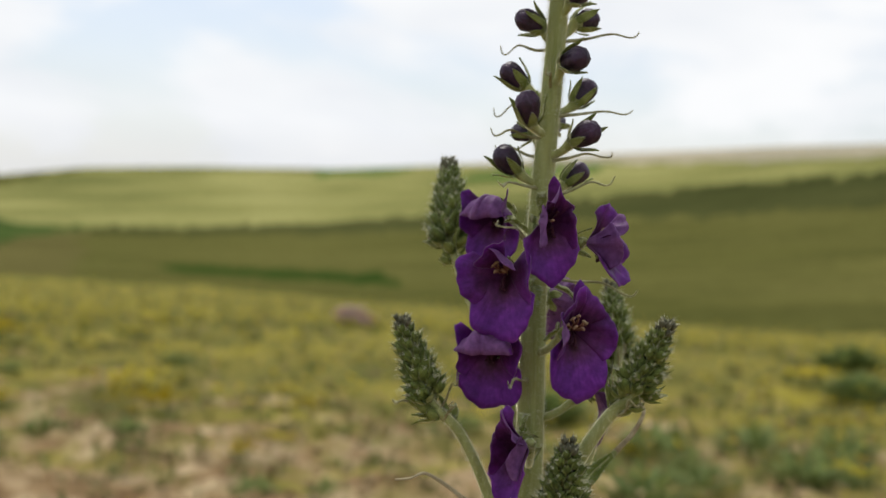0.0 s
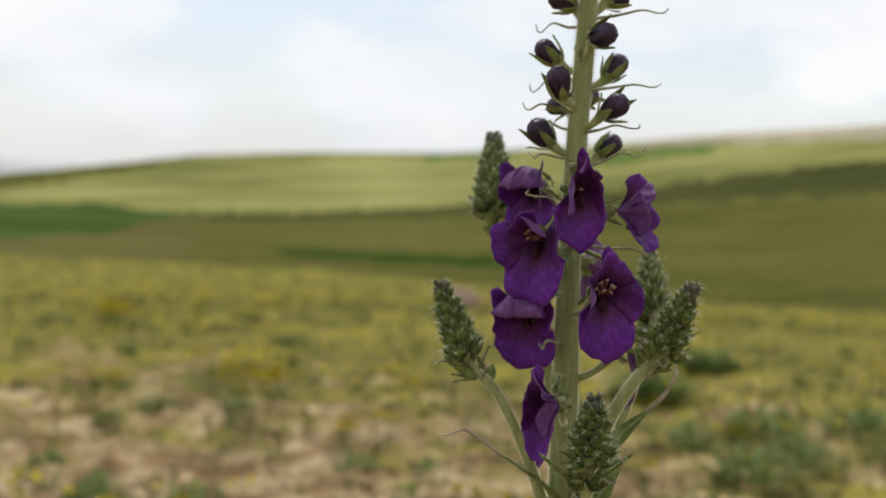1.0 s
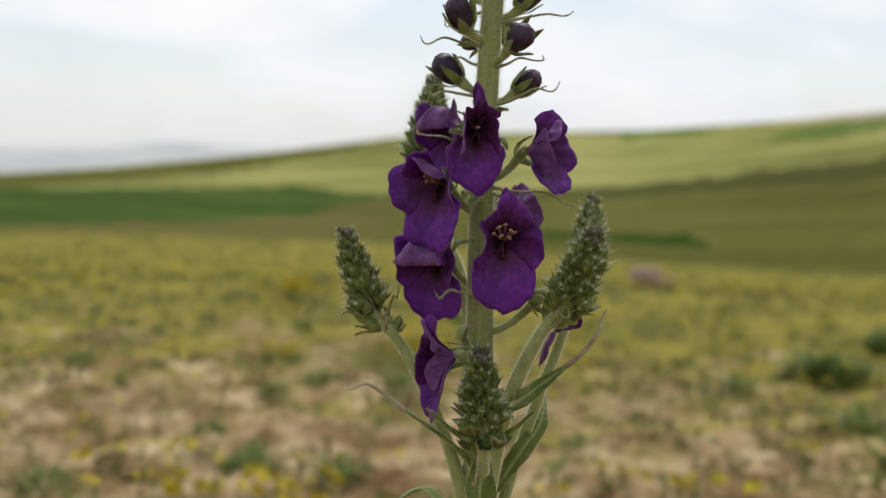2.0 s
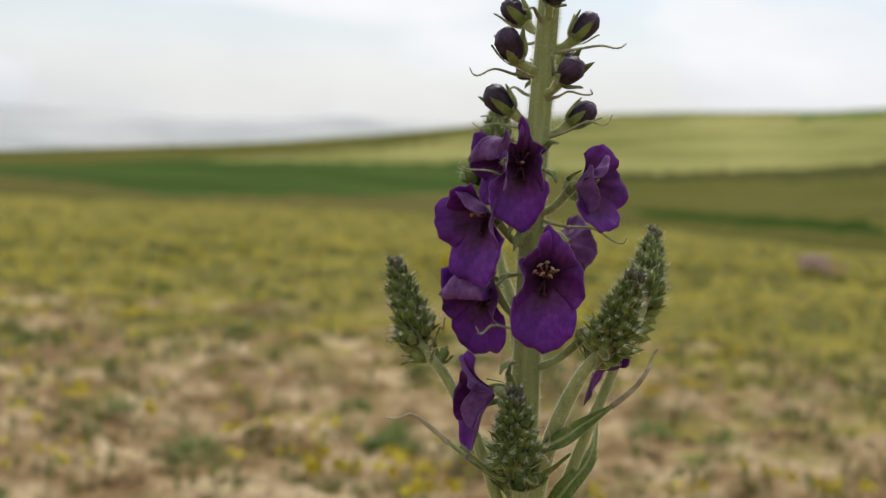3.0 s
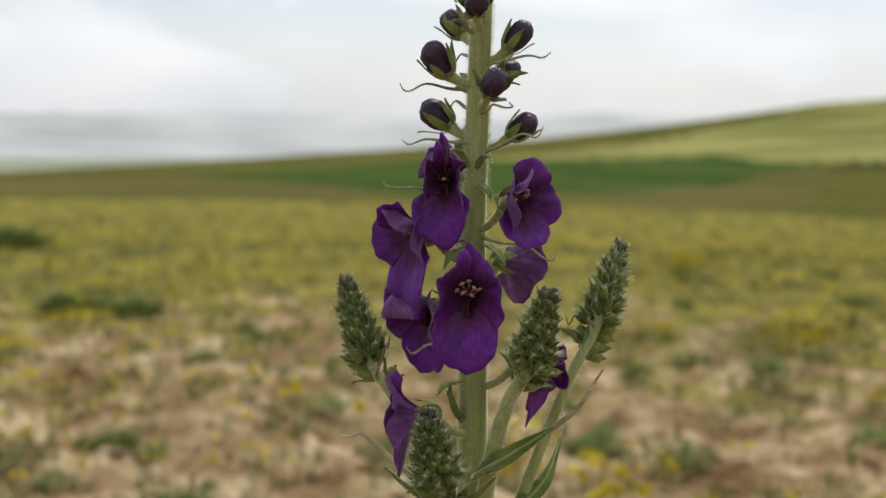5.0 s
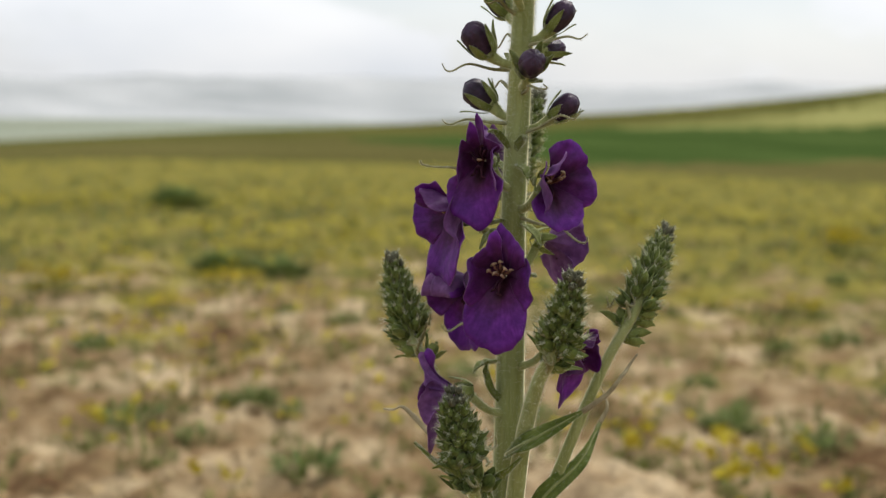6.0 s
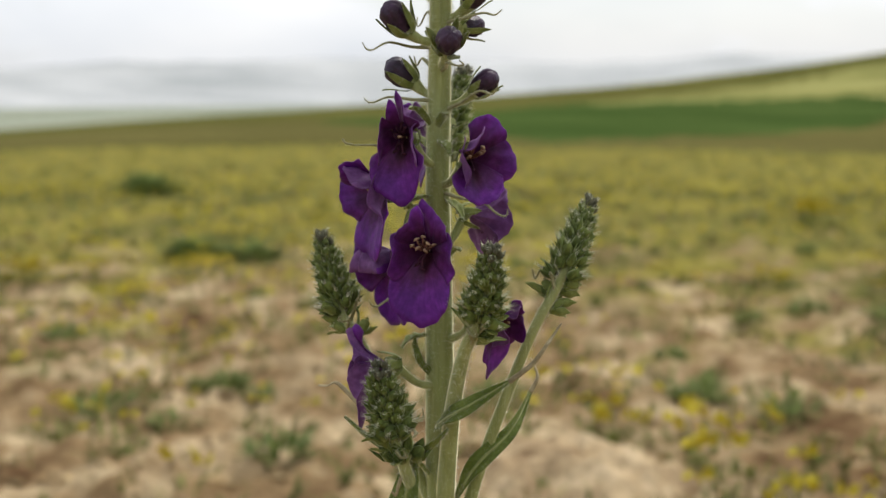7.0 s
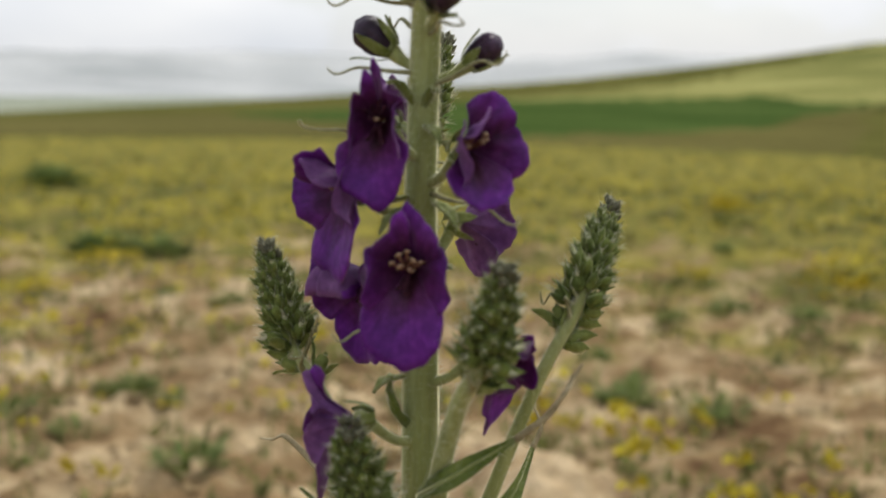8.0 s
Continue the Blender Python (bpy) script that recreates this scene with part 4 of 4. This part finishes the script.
# ---- leaves ----
def grow_leaf(points, widths, label, mat=LEAF, fold=0.35, hair=900, seed=1, end=None, turn=0.0):
    v, f = strip_leaf([mm(*p) for p in points], [w * 0.001 for w in widths], 7, fold, turn=turn)
    ob = part("leaf", mesh_of("leaf", v, f, [mat]), plant, label)
    hv, hf = hairs_on(v, f, hair, 0.0008, seed, 0.000028)
    part("hairs", mesh_of("hairs", hv, hf, [HAIR], smooth=False), ob)
    if max(widths) > 2.5:
        a, b = tube([mm(*p) for p in points], [0.0007, 0.0005, 0.0003, 0.00015], 7, 7)
        part("midrib", mesh_of("midrib", a, b, [STEM]), ob, "pale raised midrib")
    if end:
        a, b = tube([mm(*p) for p in end], [0.0009, 0.0007, 0.0005, 0.0003], 6, 7, 0.05, 0.55)
        part("withered_tip", mesh_of("withered_tip", a, b, [WITHERED]), ob, "withered brown curled tip")
    return ob


grow_leaf(((1.5, 13, -54), (7, 5.5, -48.5), (14, 7.2, -44.4), (23.8, 7.9, -38.1)), (1.6, 2.6, 2.2, 0.45), "lance-shaped green leaf with a drawn-out tip", fold=0.35, seed=61, turn=-62,
          end=((23.2, 7.9, -38.5), (29.7, 8, -33.2), (33.8, 8.3, -27.5), (35.5, 11, -25), (37.5, 12.3, -22.0)))
grow_leaf(((6, 20, -78), (13, 18, -66), (22, 24, -57), (27, 36, -47)), (1.4, 3.0, 2.0, 0.4), "folded green leaf on a side shoot", fold=0.45, seed=62, turn=-58,
          end=((26.6, 35, -48), (28.5, 38, -44), (27.5, 40, -41), (26, 40, -38)))
grow_leaf(((-2, 19, -70), (-8, 17.5, -63), (-16, 19, -57), (-22, 22, -52.5)), (1.8, 2.6, 1.6, 0.6), "narrow leaf withering at its tip", seed=63,
          end=((-21.5, 22, -53), (-28, 25, -48), (-32.5, 27.5, -45.5), (-36, 30, -47.2), (-39.6, 32.7, -47.8)))
grow_leaf(((-2.5, 2.5, -62), (-0.7, 1.0, -59), (3.5, -2.5, -55), (8.1, -6.1, -48.9)), (1.2, 1.9, 1.6, 0.2), "small pointed bract leaf", fold=0.6, seed=64)
grow_leaf(((-6, 1.5, -62), (-9, -1, -58.5), (-15, -3, -54), (-22.1, -2.7, -47.8)), (1.2, 1.9, 1.4, 0.2), "small pointed bract leaf", fold=0.6, seed=65)
NODE_BRACTS = (((1, 18.5, 33), (4.8, 12.5, 36.8)), ((1.5, 18.5, 29), (5.2, 13.0, 25.2)), ((3.5, 20, 12), (9.6, 12.0, 6.6)), ((-2.5, 20, 13), (-8.4, 13.4, 9.8)),
               ((-3, 20.5, -2), (-10.4, 15.5, -5)), ((-1.5, 17.5, 34), (-6.2, 10.8, 38.6)), ((-2.5, 21.5, 27), (-9.4, 25.5, 30.4)), ((-2, 17.5, 11), (-7.4, 9.0, 5.6)),
               ((2.5, 19.5, -6), (8.2, 15.0, -2.0)), ((-2.8, 19.5, -28), (-9.0, 13.0, -30.5)))
for n, (foot, tip) in enumerate(NODE_BRACTS):      # short bracts at the nodes, between the flowers
    f, t = F(foot), F(tip)
    sag = F((0, 0, 1.2))
    grow_leaf((foot, tuple(f.lerp(t, 0.35) + sag * 0.6), tuple(f.lerp(t, 0.7) + sag), tip), (0.9, 1.7, 1.3, 0.15), "short pointed green bract at a node of the stem", mat=SEPAL, fold=0.5, hair=300, seed=70 + n)
grow_leaf(((-2, 20, -40), (-4.6, 17.5, -36), (-5.6, 16.5, -32), (-5.4, 16, -27.5)), (1.8, 1.8, 1.2, 0.2), "short leaf stub at the stem's node", fold=0.6, seed=68)
for p, d in (((-2.0, -1.6, -59), (0.4, -0.6, 0.7)), ((-8.6, -2.6, -59), (-0.5, -0.5, 0.7)), ((-5.0, -4.6, -58.5), (0.0, -0.8, 0.6))):
    part("calyx_bud", SCALES[1], plant, "small closed green bud", facing(mm(*p), F(d)) @ Matrix.Scale(1.75, 4))
grow_leaf(((-3.5, 3, -61), (-4.5, 1, -66), (-5.5, -1, -76), (-4.5, -3, -92), (-2, -5, -112)), (1.2, 3.0, 5.2, 5.6, 1.0), "broad downy leaf hanging by the stem", fold=0.3, turn=25, hair=1500, seed=66,
          end=((-4.5, 1, -63), (-6.5, -1.5, -66), (-7.5, -2.5, -70), (-8.5, -3, -69)))
grow_leaf(((0, 27, -118), (-2, 42, -95), (-6, 52, -85), (-13, 55, -87), (-17, 56, -92)), (1.4, 2.4, 2.2, 1.4, 0.3), "arching stem leaf with a curled tip", seed=67)


# ---- meadow behind: tufts, wild mustard, clods ----
GREEN = grown("meadow_green", (0.13, 0.165, 0.045), (0.25, 0.26, 0.085), 3.0, 0.8, 0.15, thin=0.25, island=True, fine=40)
BLUEGREEN = grown("tuft_green", (0.165, 0.23, 0.072), (0.29, 0.345, 0.12), 5.0, 0.8, 0.15, thin=0.2, island=True, fine=60)
YELLOW = grown("mustard_yellow", (0.54, 0.44, 0.025), (0.72, 0.61, 0.06), 6.0, 0.7, 0.15, thin=0.3, island=True, fine=60)
PINK = grown("pink_bloom", (0.64, 0.45, 0.49), (0.80, 0.63, 0.66), 9.0, 0.8, 0.15, thin=0.25, island=True)
STRAW = grown("dry_straw", (0.24, 0.18, 0.09), (0.42, 0.34, 0.18), 4.0, 0.9, 0.1, thin=0.2, island=True, fine=50)
CLOD = grown("soil_clod", (0.28, 0.19, 0.095), (0.54, 0.415, 0.24), 7.0, 0.95, 0.1, bump=0.004, island=True, fine=90)


def blade(verts, faces, p, way, length, width):
    """A bent blade with a keel: four faces."""
    s = way.cross(F((0, 0, 1)))
    s = s.normalized() if s.length > 1e-3 else F((1, 0, 0))
    k = len(verts)
    mid = p + way * (length * 0.55)
    end = p + way * length + F((way.x, way.y, -0.5)) * (length * 0.25)
    up = way.cross(s) * (width * 0.3)
    verts += [p - s * width * 0.4, p + s * width * 0.4, mid - s * width, mid + up, mid + s * width, end]
    faces += [(k, k + 3, k + 2), (k, k + 1, k + 3), (k + 1, k + 4, k + 3), (k + 2, k + 3, k + 5), (k + 3, k + 4, k + 5)]


def bloom(verts, faces, p, r, rnd):
    """A small four-petalled bloom with some depth."""
    k = len(verts)
    a0 = rnd.uniform(0, 6.28)
    verts.append(p - F((0, 0, r * 0.5)))
    tilt = F((rnd.uniform(-0.5, 0.5), rnd.uniform(-0.9, 0.1), 0))
    for j in range(8):
        a = a0 + j * math.pi / 4
        rr = r if j % 2 == 0 else r * 0.62
        verts.append(p + F((math.cos(a) * rr, math.sin(a) * rr * 0.8, r * 0.25)) + F((0, 0, -tilt.y * math.sin(a) * rr)))
    verts.append(p + F((0, 0, r * 0.45)))
    for j in range(8):
        faces += [(k, k + 1 + (j + 1) % 8, k + 1 + j), (k + 9, k + 1 + j, k + 1 + (j + 1) % 8)]


def scatter(seed, count, r0, r1, az0=-60, az1=42, power=1.0):
    rnd = random.Random(seed)
    for _ in range(count):
        u = rnd.random() ** power
        r = math.exp(math.log(r0) + (math.log(r1) - math.log(r0)) * u)
        a = radians(rnd.uniform(az0, az1))
        yield rnd, -math.sin(a) * r, math.cos(a) * r, r


def meadow():
    gv, gf, yv, yf, sv, sf = [], [], [], [], [], []
    for rnd, x, y, r in scatter(71, 6500, 1.1, 26.0):
        dense = 0.5 + 0.5 * noise.noise(F((x * 0.9, y * 0.9, 11.0))) + 0.35 * min(1, (r - 1.0) / 6) + 0.35 * max(0, min(1, x / 1.5))
        if rnd.random() > dense:
            continue
        z = land(x, y) - 0.004
        big = min(1.6, 0.55 + r * 0.07) * rnd.uniform(0.6, 1.3)
        for _ in range(rnd.randint(4, 9)):
            a = rnd.uniform(0, 6.28)
            w = F((math.cos(a) * 0.7, math.sin(a) * 0.7, rnd.uniform(0.5, 1.6))).normalized()
            o = F((x + rnd.gauss(0, 0.02 * big), y + rnd.gauss(0, 0.02 * big), z))
            dry = rnd.random() < 0.22
            blade(sv if dry else gv, sf if dry else gf, o, w, rnd.uniform(0.03, 0.075) * big, rnd.uniform(0.003, 0.007) * big)
    for rnd, x, y, r in scatter(72, 7400, 1.4, 26.0, power=0.68):
        dense = 0.18 + 0.75 * noise.noise(F((x * 0.6, y * 0.6, 21.0))) + 0.6 * min(1, (r - 1.5) / 5)
        if rnd.random() > dense:
            continue
        z = land(x, y)
        h = rnd.uniform(0.04, 0.11) * min(1.5, 0.7 + r * 0.06)
        blade(gv, gf, F((x, y, z - 0.004)), F((rnd.uniform(-0.15, 0.15), rnd.uniform(-0.15, 0.15), 1)).normalized(), h, 0.0022)
        for _ in range(rnd.randint(1, 3)):
            bloom(yv, yf, F((x + rnd.gauss(0, 0.012), y + rnd.gauss(0, 0.012), z + h * rnd.uniform(0.85, 1.1))), rnd.uniform(0.006, 0.011) * min(1.15, 0.75 + r * 0.04), rnd)
    tagged(new("meadow_grass", mesh_of("meadow_grass", gv, gf, [GREEN], smooth=False)), "thin green meadow plants on dry soil", "grass", kind="stuff")
    tagged(new("dry_grass", mesh_of("dry_grass", sv, sf, [STRAW], smooth=False)), "dry straw-coloured grass blades on soil", "grass", kind="stuff")
    tagged(new("yellow_wildflowers", mesh_of("yellow_wildflowers", yv, yf, [YELLOW], smooth=False)), "countless small yellow wildflowers across the meadow", "wildflowers", kind="stuff")


meadow()


def clods():
    verts, faces = [], []
    ico = bmesh.new()
    bmesh.ops.create_icosphere(ico, subdivisions=1, radius=1.0)
    base = [v.co.copy() for v in ico.verts]
    tris = [tuple(v.index for v in f.verts) for f in ico.faces]
    ico.free()
    for rnd, x, y, r in scatter(73, 3600, 0.9, 7.0):
        s = rnd.choice((0.004, 0.005, 0.006, 0.008, 0.013)) * rnd.uniform(0.7, 1.3)
        o = F((x, y, land(x, y) + s * 0.15))
        k, turn = len(verts), rnd.uniform(0, 100)
        for v in base:
            q = v * (1 + 0.45 * noise.noise(v * 1.3 + F((turn, 0, 0))))
            verts.append(o + F((q.x * s * 1.2, q.y * s, q.z * s * 0.5)))
        faces += [tuple(k + i for i in t) for t in tris]
    tagged(new("soil_clods", mesh_of("soil_clods", verts, faces, [CLOD], smooth=True)), "crumbly tan clods of dry soil", "soil", kind="stuff")


clods()


def crust():
    """Sun-bleached loam, paler than the soil round it, with crumbs and cracks."""
    m, n, l, p = material("pale_loam", 0.95, 0.0)
    pos = n.new("ShaderNodeTexCoord").outputs["Object"]
    tone = ramp(n, ((0.36, (0.30, 0.205, 0.115)), (0.50, (0.52, 0.385, 0.225)), (0.64, (0.68, 0.53, 0.33))))
    l.new(noise_node(n, l, pos, 13.0, 6, 0.66), tone.inputs["Fac"])
    crumb = noise_node(n, l, pos, 70.0, 4, 0.6)
    fine = ramp(n, ((0.3, (0.74, 0.72, 0.70)), (0.65, (1.1, 1.1, 1.08))))
    l.new(crumb, fine.inputs["Fac"])
    l.new(mixed(n, l, 1.0, tone.outputs["Color"], fine.outputs["Color"], "MULTIPLY"), p.inputs["Base Color"])
    b = n.new("ShaderNodeBump")
    b.inputs["Strength"].default_value, b.inputs["Distance"].default_value = 0.8, 0.008
    l.new(crumb, b.inputs["Height"])
    l.new(b.outputs["Normal"], p.inputs["Normal"])
    return m


def dirt_mound(cx, cy, reach, high, hollow):
    """A low crumbling heap of loam with a scraped hollow in its flank."""
    verts, faces, rings, spokes = [], [], 26, 72
    for i in range(rings + 1):
        u = i / rings
        for j in range(spokes):
            a = j / spokes * 2 * math.pi
            r = reach * u * (1 + 0.22 * noise.noise(F((math.cos(a) * 1.6, math.sin(a) * 1.6, 4.4))))
            x, y = cx + math.cos(a) * r, cy + math.sin(a) * r * 0.92
            q = F((x, y, 0))
            rise = high * (1 - u * u) ** 0.8 + 0.020 * noise.turbulence(q * 14, 3, True) * (1 - u) ** 0.5 + 0.016 * noise.noise(q * 22) * (1 - u * u)
            pit = math.exp(-((x - hollow[0]) ** 2 / 0.0032 + (y - hollow[1]) ** 2 / 0.0024))
            verts.append(F((x, y, land(x, y) + rise * (1 - 0.95 * pit) - 0.014 * u ** 6)))
    for i in range(rings):
        for j in range(spokes):
            k = (j + 1) % spokes
            faces.append((i * spokes + j, (i + 1) * spokes + j, (i + 1) * spokes + k, i * spokes + k))
    tagged(new("dirt_mound", mesh_of("dirt_mound", verts, faces, [crust()])), "low heap of pale crumbling dry loam", "dirt mound")


dirt_mound(-0.035, 1.26, 0.165, 0.048, (-0.08, 1.165))


def clump(name, seed, leaf_mat, leaves, spread, height, width, blooms, bloom_mat, bloom_r, label, category, leaf_label, bloom_label, apart=False):
    """A low leafy plant at the origin: leaves, and blooms on thin stalks."""
    rnd = random.Random(seed)
    top = tagged(new(name), label, category)
    gv, gf, yv, yf = [], [], [], []
    for _ in range(leaves):
        a, t = rnd.uniform(0, 6.28), rnd.random() ** 0.6
        o = F((math.cos(a) * spread * t * 0.8, math.sin(a) * spread * t * 0.8, rnd.uniform(0, 0.55) * height * (1 - t * 0.7)))
        w = F((math.cos(a) * (0.3 + t), math.sin(a) * (0.3 + t), rnd.uniform(0.4, 1.5))).normalized()
        blade(gv, gf, o, w, height * rnd.uniform(0.3, 0.62), width * rnd.uniform(0.6, 1.3))
    bv, bf = [], []
    bloom(bv, bf, F((0, 0, 0)), bloom_r, rnd)
    one = mesh_of("bloom", bv, bf, [bloom_mat], smooth=False) if blooms else None
    for _ in range(blooms):
        a, t = rnd.uniform(0, 6.28), rnd.random() ** 0.6
        o = F((math.cos(a) * spread * t, math.sin(a) * spread * t, 0))
        h = height * rnd.uniform(0.75, 1.25)
        blade(gv, gf, o, F((rnd.uniform(-0.2, 0.2), rnd.uniform(-0.2, 0.2), 1)).normalized(), h, width * 0.25)
        for _ in range(2):
            at = o + F((rnd.gauss(0, bloom_r), rnd.gauss(0, bloom_r), h * rnd.uniform(0.9, 1.05)))
            k = rnd.uniform(0.7, 1.25)
            if apart:
                part("bloom", one, top, bloom_label, Matrix.Translation(at) @ pose(0, 0, 0, rnd.uniform(-25, 25), rnd.uniform(-25, 25), rnd.uniform(0, 360)) @ Matrix.Scale(k, 4))
            else:
                bloom(yv, yf, at, bloom_r * k, rnd)
    part("foliage", mesh_of("foliage", gv, gf, [leaf_mat], smooth=False), top, leaf_label)
    if yv:
        tagged(part("bloom_mass", mesh_of("bloom_mass", yv, yf, [bloom_mat], smooth=False), top, bloom_label), kind="stuff")
    return top


def stand(model, spots, group, rnd):
    """Sets copies of a plant on the land; the model itself takes the first spot."""
    tagged(model, group=group)
    for i, (x, y, s) in enumerate(spots):
        m = Matrix.Translation((x, y, land(x, y) - 0.006)) @ pose(0, 0, 0, 0, 0, rnd.uniform(0, 360)) @ Matrix.Scale(s, 4)
        if i == 0:
            model.matrix_basis = m
        else:
            c = copy_thing(model, m)
            c.matrix_basis = m


place = random.Random(81)
mustard = clump("mustard_plant", 82, GREEN, 9, 0.032, 0.065, 0.0035, 3, YELLOW, 0.0105,
                "wild mustard plant with small yellow flowers on dry soil", "wildflower", "", "small yellow bloom", True)
stand(mustard, [(x, y, place.uniform(0.7, 1.05)) for x, y in (
    (-0.02, 1.47), (0.01, 1.51), (0.03, 1.43), (0.08, 1.45), (0.15, 1.57), (0.19, 1.54), (0.24, 1.58), (0.12, 1.32), (0.15, 1.30), (0.18, 1.28), (0.15, 1.21), (0.29, 1.30),
    (0.37, 1.30), (0.26, 1.20), (0.36, 1.19), (0.28, 1.09), (0.32, 1.09), (0.33, 1.02), (0.04, 0.96), (0.04, 1.80), (-0.11, 1.83), (0.22, 1.16), (0.15, 1.43), (-0.52, 1.10),
    (-0.77, 1.56), (-0.87, 1.43), (0.41, 1.83), (0.57, 1.36), (0.69, 1.45), (0.72, 1.33), (0.78, 1.34), (0.89, 1.33), (1.16, 1.62), (-0.58, 2.27), (-0.44, 2.02), (-0.30, 1.94))],
    "mustard plants on the bare soil", place)


def strewn(seed, count, r0, r1, s0, s1):
    """Chance places on the soil round the plant, for alike small plants."""
    return [(x, y, rnd.uniform(s0, s1)) for rnd, x, y, r in scatter(seed, count, r0, r1, -54, 30)]


drift = clump("mustard_drift", 83, GREEN, 40, 0.16, 0.08, 0.006, 34, YELLOW, 0.011,
              "broad patch of wild mustard thick with yellow flowers", "wildflower", "", "clustered yellow blooms")
stand(drift, [(-1.72, 2.84, 0.9), (-1.50, 2.85, 0.8), (-1.26, 3.03, 0.7), (0.75, 2.95, 1.0), (0.84, 3.36, 1.0), (0.77, 2.28, 0.5),
              (0.70, 4.98, 1.3), (1.21, 2.92, 0.6), (3.31, 2.94, 0.9), (1.92, 1.55, 0.5)] + strewn(91, 22, 2.4, 7.0, 0.3, 0.65), "mustard patches in the meadow", place)
# a thicker growth of weeds to the east of the plant
EAST = ((1.74, 2.02), (1.62, 1.74), (1.98, 1.92), (2.0, 1.66), (2.2, 1.82), (1.34, 1.55), (1.52, 1.6), (1.78, 1.55), (1.45, 1.9), (2.36, 1.6))
weed = clump("weed_tuft", 84, BLUEGREEN, 60, 0.05, 0.085, 0.006, 0, None, 0, "dull green leafy weed tuft on dry soil", "weed", "", "")
stand(weed, [(x, y, place.uniform(0.6, 0.98)) for x, y in (
    (-0.82, 1.51), (-0.69, 1.48), (-0.67, 1.70), (-0.45, 1.29), (-0.94, 2.69), (0.16, 1.86), (0.57, 3.78), (-0.15, 3.19), (0.44, 2.71),
    (0.58, 2.45), (0.13, 1.86), (0.29, 1.70), (1.43, 2.38), (-0.69, 1.71), (-0.58, 1.62), (-0.35, 2.01), (-0.20, 1.75), (1.87, 2.08), (0.60, 2.54))] + strewn(92, 22, 1.7, 4.5, 0.4, 0.8)
    + [(x, y, place.uniform(0.9, 1.7)) for x, y in EAST],
    "weed tufts on the bare soil", place)
shrub = clump("low_shrub", 85, BLUEGREEN, 240, 0.13, 0.15, 0.010, 0, None, 0, "low dark blue-green shrub in the meadow", "shrub", "", "")
stand(shrub, [(-1.42, 3.47, 0.85), (-3.23, 7.32, 1.7), (1.80, 2.54, 0.9), (2.43, 3.1, 0.9), (4.01, 3.4, 1.1), (3.23, 2.64, 1.0),
              (-1.22, 3.50, 0.7), (1.25, 4.21, 0.6)], "low shrubs in the meadow", place)
thistle = clump("pink_bush", 86, GREEN, 60, 0.22, 0.30, 0.012, 80, PINK, 0.034, "low bush covered in dusty pink blooms", "shrub", "", "dusty pink blooms")
stand(thistle, [(4.02, 8.40, 0.62), (4.25, 8.55, 0.46)], "pink bushes in the meadow", place)
